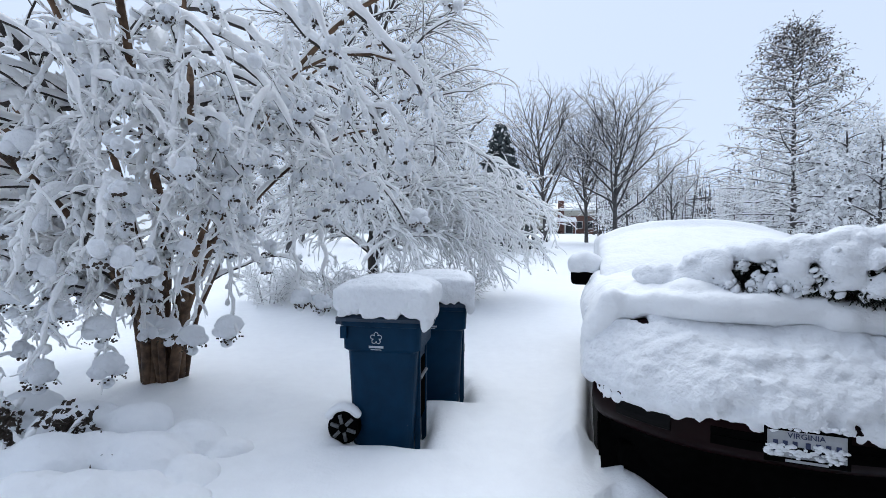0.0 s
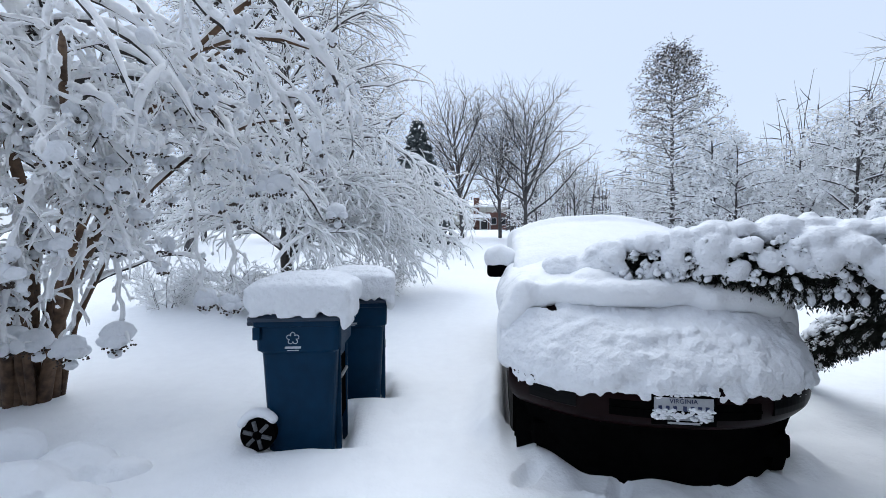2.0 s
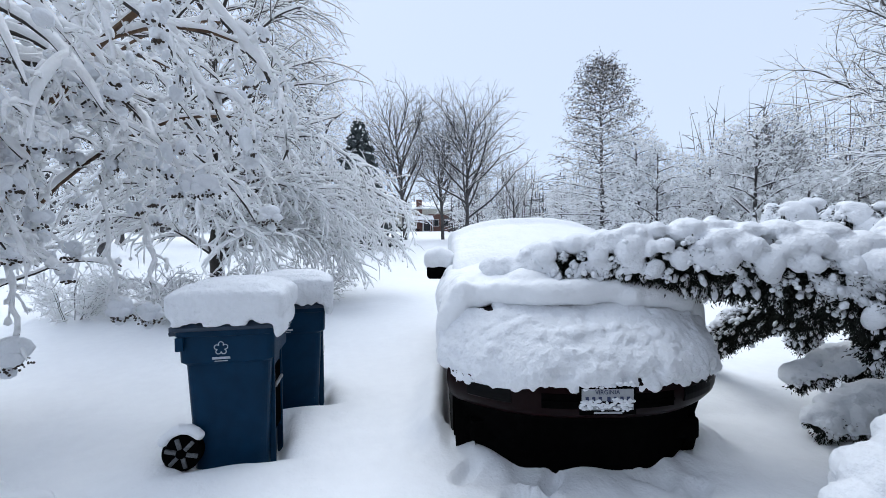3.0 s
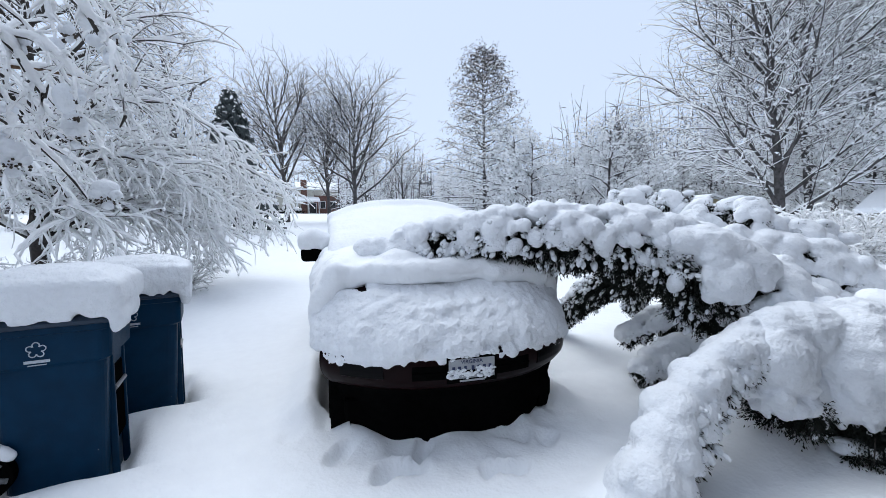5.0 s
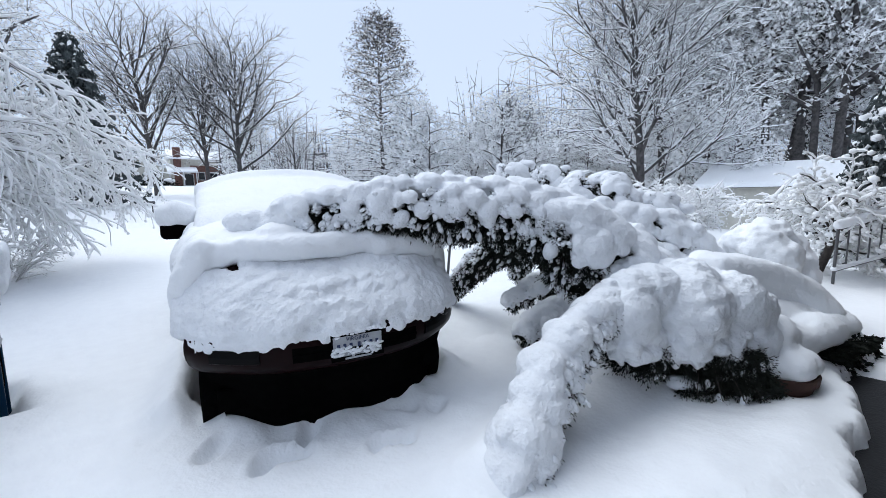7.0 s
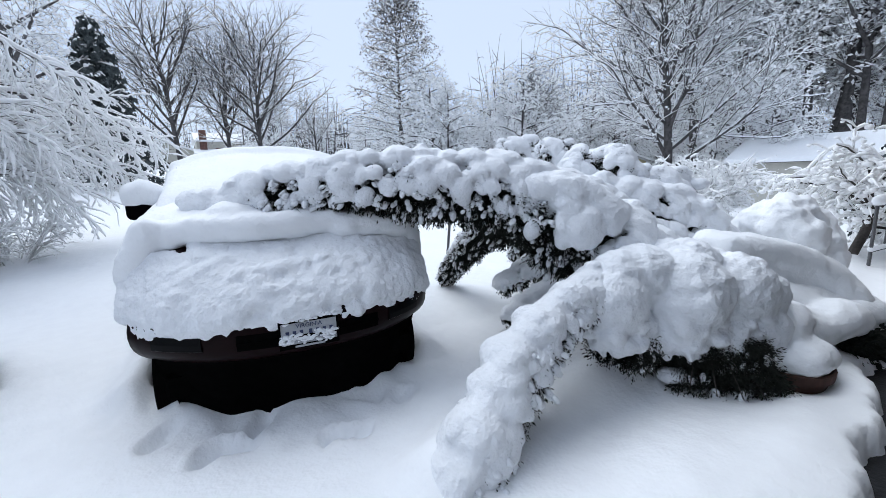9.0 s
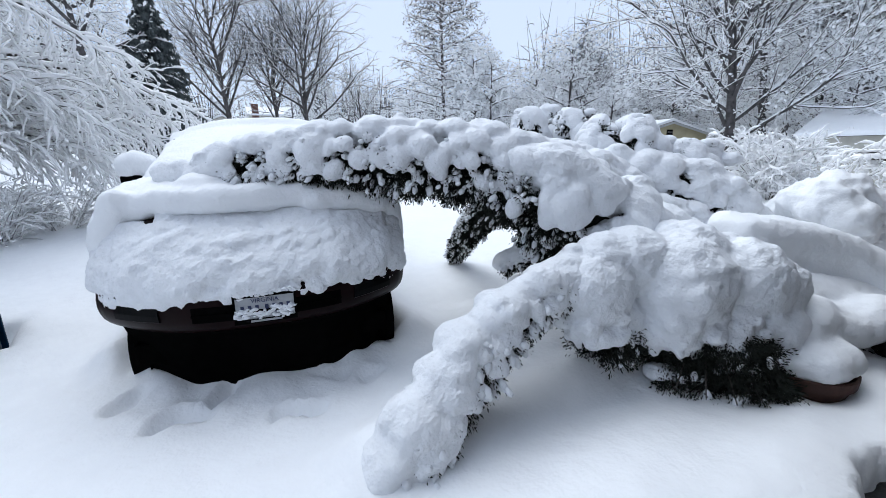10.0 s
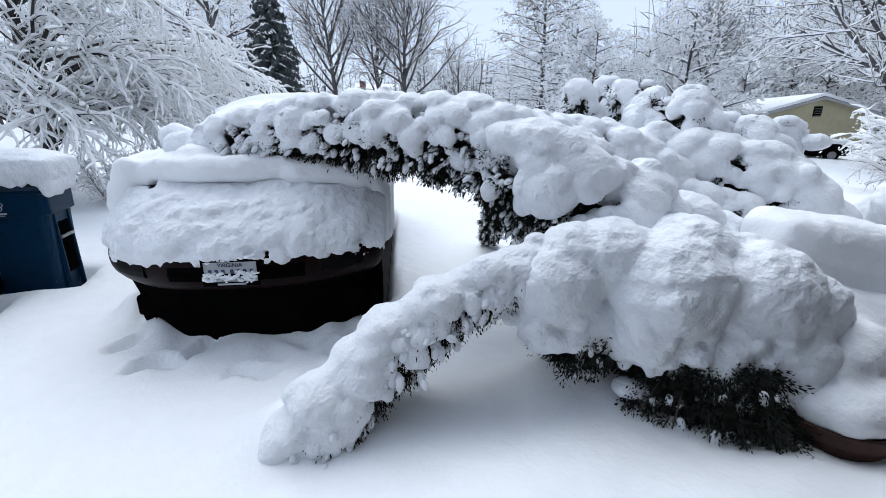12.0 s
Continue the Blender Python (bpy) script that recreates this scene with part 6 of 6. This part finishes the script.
# buried shrub by the path
rng = np.random.default_rng(67)
rows = []
for x, y, z, r in ((-3.38, 3.39, -0.12, 0.2), (-2.77, 3.11, -0.14, 0.24), (-2.28, 3.07, -0.12, 0.22), (-1.78, 2.93, -0.18, 0.2), (-1.5, 2.9, -0.24, 0.15), (-2.37, 2.45, -0.08, 0.22), (-2.2, 2.6, -0.12, 0.2), (-1.9, 2.62, -0.16, 0.24), (-1.59, 2.57, -0.24, 0.18), (-1.94, 2.14, -0.12, 0.2), (-1.74, 2.24, -0.18, 0.2), (-2.12, 2.08, -0.06, 0.18), (-1.47, 2.29, -0.24, 0.16)):
    rows.append((x, y, z, r * 1.25, r, r * 0.85))
    for k in range(4):
        a = rng.uniform(0, 6.28)
        rows.append((x + 0.7 * r * math.cos(a), y + 0.6 * r * math.sin(a), z + rng.uniform(-0.2, 0.35) * r, r * 0.5, r * 0.45, r * 0.4))
mound("snow_mound", "low buried shrub heaped with rounded pillows of snow", None, rows, 0.016, ((0.22, 0.05), (0.06, 0.015)))
twiggy = empty("buried_shrub", pose(-2.6, 2.6, -0.2))
tagged(twiggy, "bare twigs of a low shrub poking from the snow", "shrub")
st = [(limb(rng, (rng.normal(-0.25, 0.4), rng.normal(-0.1, 0.25), 0.0), (rng.normal(0, 0.5), rng.normal(-0.3, 0.4), 1), rng.uniform(0.18, 0.36), 6, 0.16, 0.12), np.linspace(0.007, 0.003, 7)) for k in range(16)]
C = []
for x, y, z in ((-0.75, 0.52, 0.12), (0.42, -0.05, 0.10), (0.02, 0.25, 0.22), (-0.35, 0.1, 0.2)):
    C += [np.array([x, y, z]) + rng.normal(0, 1, 3) * (0.09, 0.05, 0.05) for k in range(130)]
V, F = sprays(rng, C, rng.normal(0, 1, (len(C), 3)) + (0, -0.6, -0.3), 0.045)
child("leaf", quick_mesh("leaf", V, F, POD, False), twiggy, "withered brown leaves")
tagged(twiggy.children[-1], kind="stuff")
child("stem", tubes(st, 5, BARK, "stem"), twiggy)
child("snow", tubes(snow_on(rng, st, 0.022, 0.5), 6, SNOW_TWIG, "snow"), twiggy)


# ---- far buildings ----
def quad_bm(pts, bm=None, thick=0.0):
    bm = bm or bmesh.new()
    f = bm.faces.new([bm.verts.new(p) for p in pts])
    if thick:
        bmesh.ops.solidify(bm, geom=[f], thickness=thick)
    return bm


def gabled(house, w, d, eave, ridge, wall_mat, over=0.4, snow_d=0.25):
    """Walls, gables and a snowed roof; the gable faces local -y."""
    rows = []
    for y in (0, d):
        rows.append([(-w / 2, y, -1), (w / 2, y, -1), (w / 2, y, eave), (0, y, ridge), (-w / 2, y, eave)])
    part("wall", loft(rows), wall_mat, house)
    k = (ridge - eave) / (w / 2)
    for sx in (-1, 1):
        e = w / 2 + over
        z1, z0 = ridge + 0.06, eave - k * over + 0.06
        roof = part("roof", quad_bm([(0, -over, z1), (sx * e, -over, z0), (sx * e, d + over, z0), (0, d + over, z1)], None, 0.12), ASPHALT, house, "dark shingled roof under snow")
        bm = bmesh.new()
        for a, b in ((0.02, snow_d), ):
            v = [bm.verts.new(p) for p in ((0, -over + 0.03, z1 + a), (sx * (e - 0.03), -over + 0.03, z0 + a), (sx * (e - 0.03), d + over, z0 + a), (0, d + over, z1 + a),
                                           (0, -over + 0.06, z1 + b), (sx * (e - 0.1), -over + 0.06, z0 + b * 0.9), (sx * (e - 0.1), d + over, z0 + b * 0.9), (0, d + over, z1 + b))]
            for f in ((0, 1, 2, 3), (4, 5, 6, 7), (0, 1, 5, 4), (1, 2, 6, 5), (2, 3, 7, 6), (3, 0, 4, 7)):
                bm.faces.new([v[i] for i in f])
        part("roof_snow", bm, SNOW, roof, "even layer of roof snow")
        part("fascia_board", quad_bm([(0, -over - 0.01, z1 - 0.02), (sx * e, -over - 0.01, z0 - 0.02), (sx * e, -over - 0.01, z0 - 0.2), (0, -over - 0.01, z1 - 0.2)], None, 0.03), WHITE_PAINT, house)


gable_house = empty("house", pose(39.6, 16.6, -1.0, 0, 0, -24.8))
tagged(gable_house, "tan gabled house with a snow-covered roof", "house")
gabled(gable_house, 7.8, 12, 3.15, 4.2, SIDING_TAN)
vent = part("gable_vent", box_bm((-0.3, -0.05, 2.9), (0.3, 0.02, 3.6), 0.01), BLACK, gable_house, "dark louvred gable vent")
for k in range(5):
    part("slat", box_bm((-0.26, -0.075, 2.96 + 0.12 * k), (0.26, -0.045, 3.0 + 0.12 * k)), METAL_RAIL, vent)

low_house = empty("house", pose(30.0, 4.5, -1.0, 0, 0, 180))
tagged(low_house, "long low house whose roof is one smooth sheet of snow", "house")
gabled(low_house, 9, 14, 2.45, 3.55, SIDING_CREAM)

far_house = empty("house", pose(20.4, 75.0, zg(20.4, 75.0), 0, 0, -12))
tagged(far_house, "cream and brick split-level house far across the lawn", "house")
rows = [[(-8, y, -1), (-0.2, y, -1), (-0.2, y, 2.6), (-4.1, y, 4.0), (-8, y, 2.6)] for y in (1.5, 9)]
part("wall", loft(rows), SIDING_CREAM, far_house, "cream siding")
part("roof", loft([[(-8.4, y, 2.5), (-4.1, y, 4.05), (0.2, y, 2.5), (0.2, y, 2.75), (-4.1, y, 4.3), (-8.4, y, 2.75)] for y in (1.0, 9.4)]), SNOW, far_house, "snow-covered roof")
part("wall", box_bm((0, 0, -1), (7, 8, 4.2)), SIDING_CREAM, far_house)
part("roof", loft([[(x, -0.6, 4.1), (x, 4, 5.7), (x, 8.6, 4.1), (x, 8.6, 4.35), (x, 4, 5.95), (x, -0.6, 4.35)] for x in (-0.4, 7.4)]), SNOW, far_house, "snow-covered roof")
part("brick_face", box_bm((2.6, -0.12, -0.5), (7.0, 0.02, 3.2)), BRICK_WALL, far_house, "red brick front")
part("chimney", box_bm((0.4, -0.45, -0.5), (1.4, 0.3, 5.9), 0.03), BRICK_WALL, far_house, "tall brick chimney")
part("canopy", loft([[(x, -2.6, 1.95), (x, 0, 2.75), (x, 0, 3.0), (x, -2.6, 2.2)] for x in (-0.6, 3.4)]), SNOW, far_house, "snowy porch canopy")
for x in (-0.3, 1.5, 3.2):
    part("porch_post", box_bm((x - 0.07, -2.4, -0.5), (x + 0.07, -2.25, 2.05)), WHITE_PAINT, far_house)
for x0, x1, z0, z1 in ((1.6, 3.0, 0.0, 1.9), (3.6, 4.6, 0.9, 2.2), (5.2, 6.4, 0.9, 2.2)):
    w = part("window", box_bm((x0, -0.2, z0), (x1, -0.1, z1)), WHITE_PAINT, far_house)
    part("pane", box_bm((x0 + 0.08, -0.23, z0 + 0.08), (x1 - 0.08, -0.19, z1 - 0.08)), DARK_OPEN, w)
rng = np.random.default_rng(8)
for k in range(7):
    x, y = 13.4 + 0.95 * k, 71.0 + 0.1 * k
    r = 0.45 + (0.35 if k == 6 else 0)
    bush = empty("hedge_ball", put(x, y))
    tagged(bush, "small clipped foundation bush capped with snow", "bush", "foundation bushes")
    C = [np.array([rng.normal(0, r * 0.5), rng.normal(0, r * 0.5), abs(rng.normal(0.2, r * 0.4))]) for _ in range(150)]
    V, F = sprays(rng, C, [c + rng.normal(0, 0.3, 3) for c in C], 0.3)
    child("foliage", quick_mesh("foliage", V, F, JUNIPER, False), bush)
    child("snow", balls_mesh("snow", [(0, 0, r * 0.95, r, r, r * 0.45), (r * 0.3, -0.1, r * 0.8, r * 0.7, r * 0.7, r * 0.4)], SNOW_FAR, 2, 0.06), bush)

# marker in the far lawn
marker = empty("yard_marker", put(5.0, 20.6))
tagged(marker, "small dark yard marker standing in the snow", "marker")
part("stake", rod_bm((0, 0, -0.3), (0, 0, 0.45), 0.025, 8), METAL_RAIL, marker)
part("head", box_bm((-0.12, -0.02, 0.42), (0.10, 0.02, 0.62), 0.015), METAL_RAIL, marker)
# leaning stake beyond the car
stake = empty("garden_stake", pose(5.0, 4.1, zg(5.0, 4.1)))
tagged(stake, "thin dark leaning stake standing in the snow", "stake")
part("rod", rod_bm((-0.06, 0, -0.1), (0.1, 0, 1.15), 0.02, 8), METAL_RAIL, stake)


def parked_car(m):
    c = empty("car", m)
    tagged(c, "distant parked car under smooth snow", "car")
    rows = [ring_section(y, w, 0.25, z, 0.03, 16, 5) for y, w, z in ((0, 0.7, 0.7), (0.3, 0.84, 0.85), (1.2, 0.87, 0.95), (3.8, 0.87, 0.95), (4.4, 0.8, 0.85))]
    part("body", loft(rows), BLACK, c, "dark body sides", True)
    rows = [ring_section(y, w, 0.9, z, 0.03, 16, 5) for y, w, z in ((1.1, 0.74, 0.98), (1.9, 0.68, 1.42), (3.2, 0.68, 1.45), (3.9, 0.7, 1.0))]
    part("cabin", loft(rows), DARK_OPEN, c, "dark glass", True)
    for sx in (-1, 1):
        for y in (0.8, 3.6):
            wh = part("wheel", rod_bm((sx * 0.7, y, 0.3), (sx * 0.9, y, 0.3), 0.32, 20), RUBBER, c)
            part("rim", rod_bm((sx * 0.88, y, 0.3), (sx * 0.91, y, 0.3), 0.2, 16), ALLOY, wh)
    return c


PC = pose(30.6, 11.0, zg(30.6, 11.0) - 0.1, 0, 0, 48)
parked_car(PC)
rows = []
for y in np.arange(0.2, 4.3, 0.2):
    for x in np.arange(-0.75, 0.76, 0.25):
        top = 0.95 if y < 1.2 or y > 3.8 else (1.48 if 1.9 < y < 3.3 else 1.2)
        if top > 1.1 and abs(x) > 0.6:
            continue
        p = PC @ Vector((x, y, top + 0.03))
        rows.append((*p, 0.2, 0.2, 0.14))
tagged(snow_mass("car_snow", rows, SNOW, None, 0.06, 6, ((0.5, 0.04),)), "smooth snow over a distant parked car", "snow", kind="stuff")
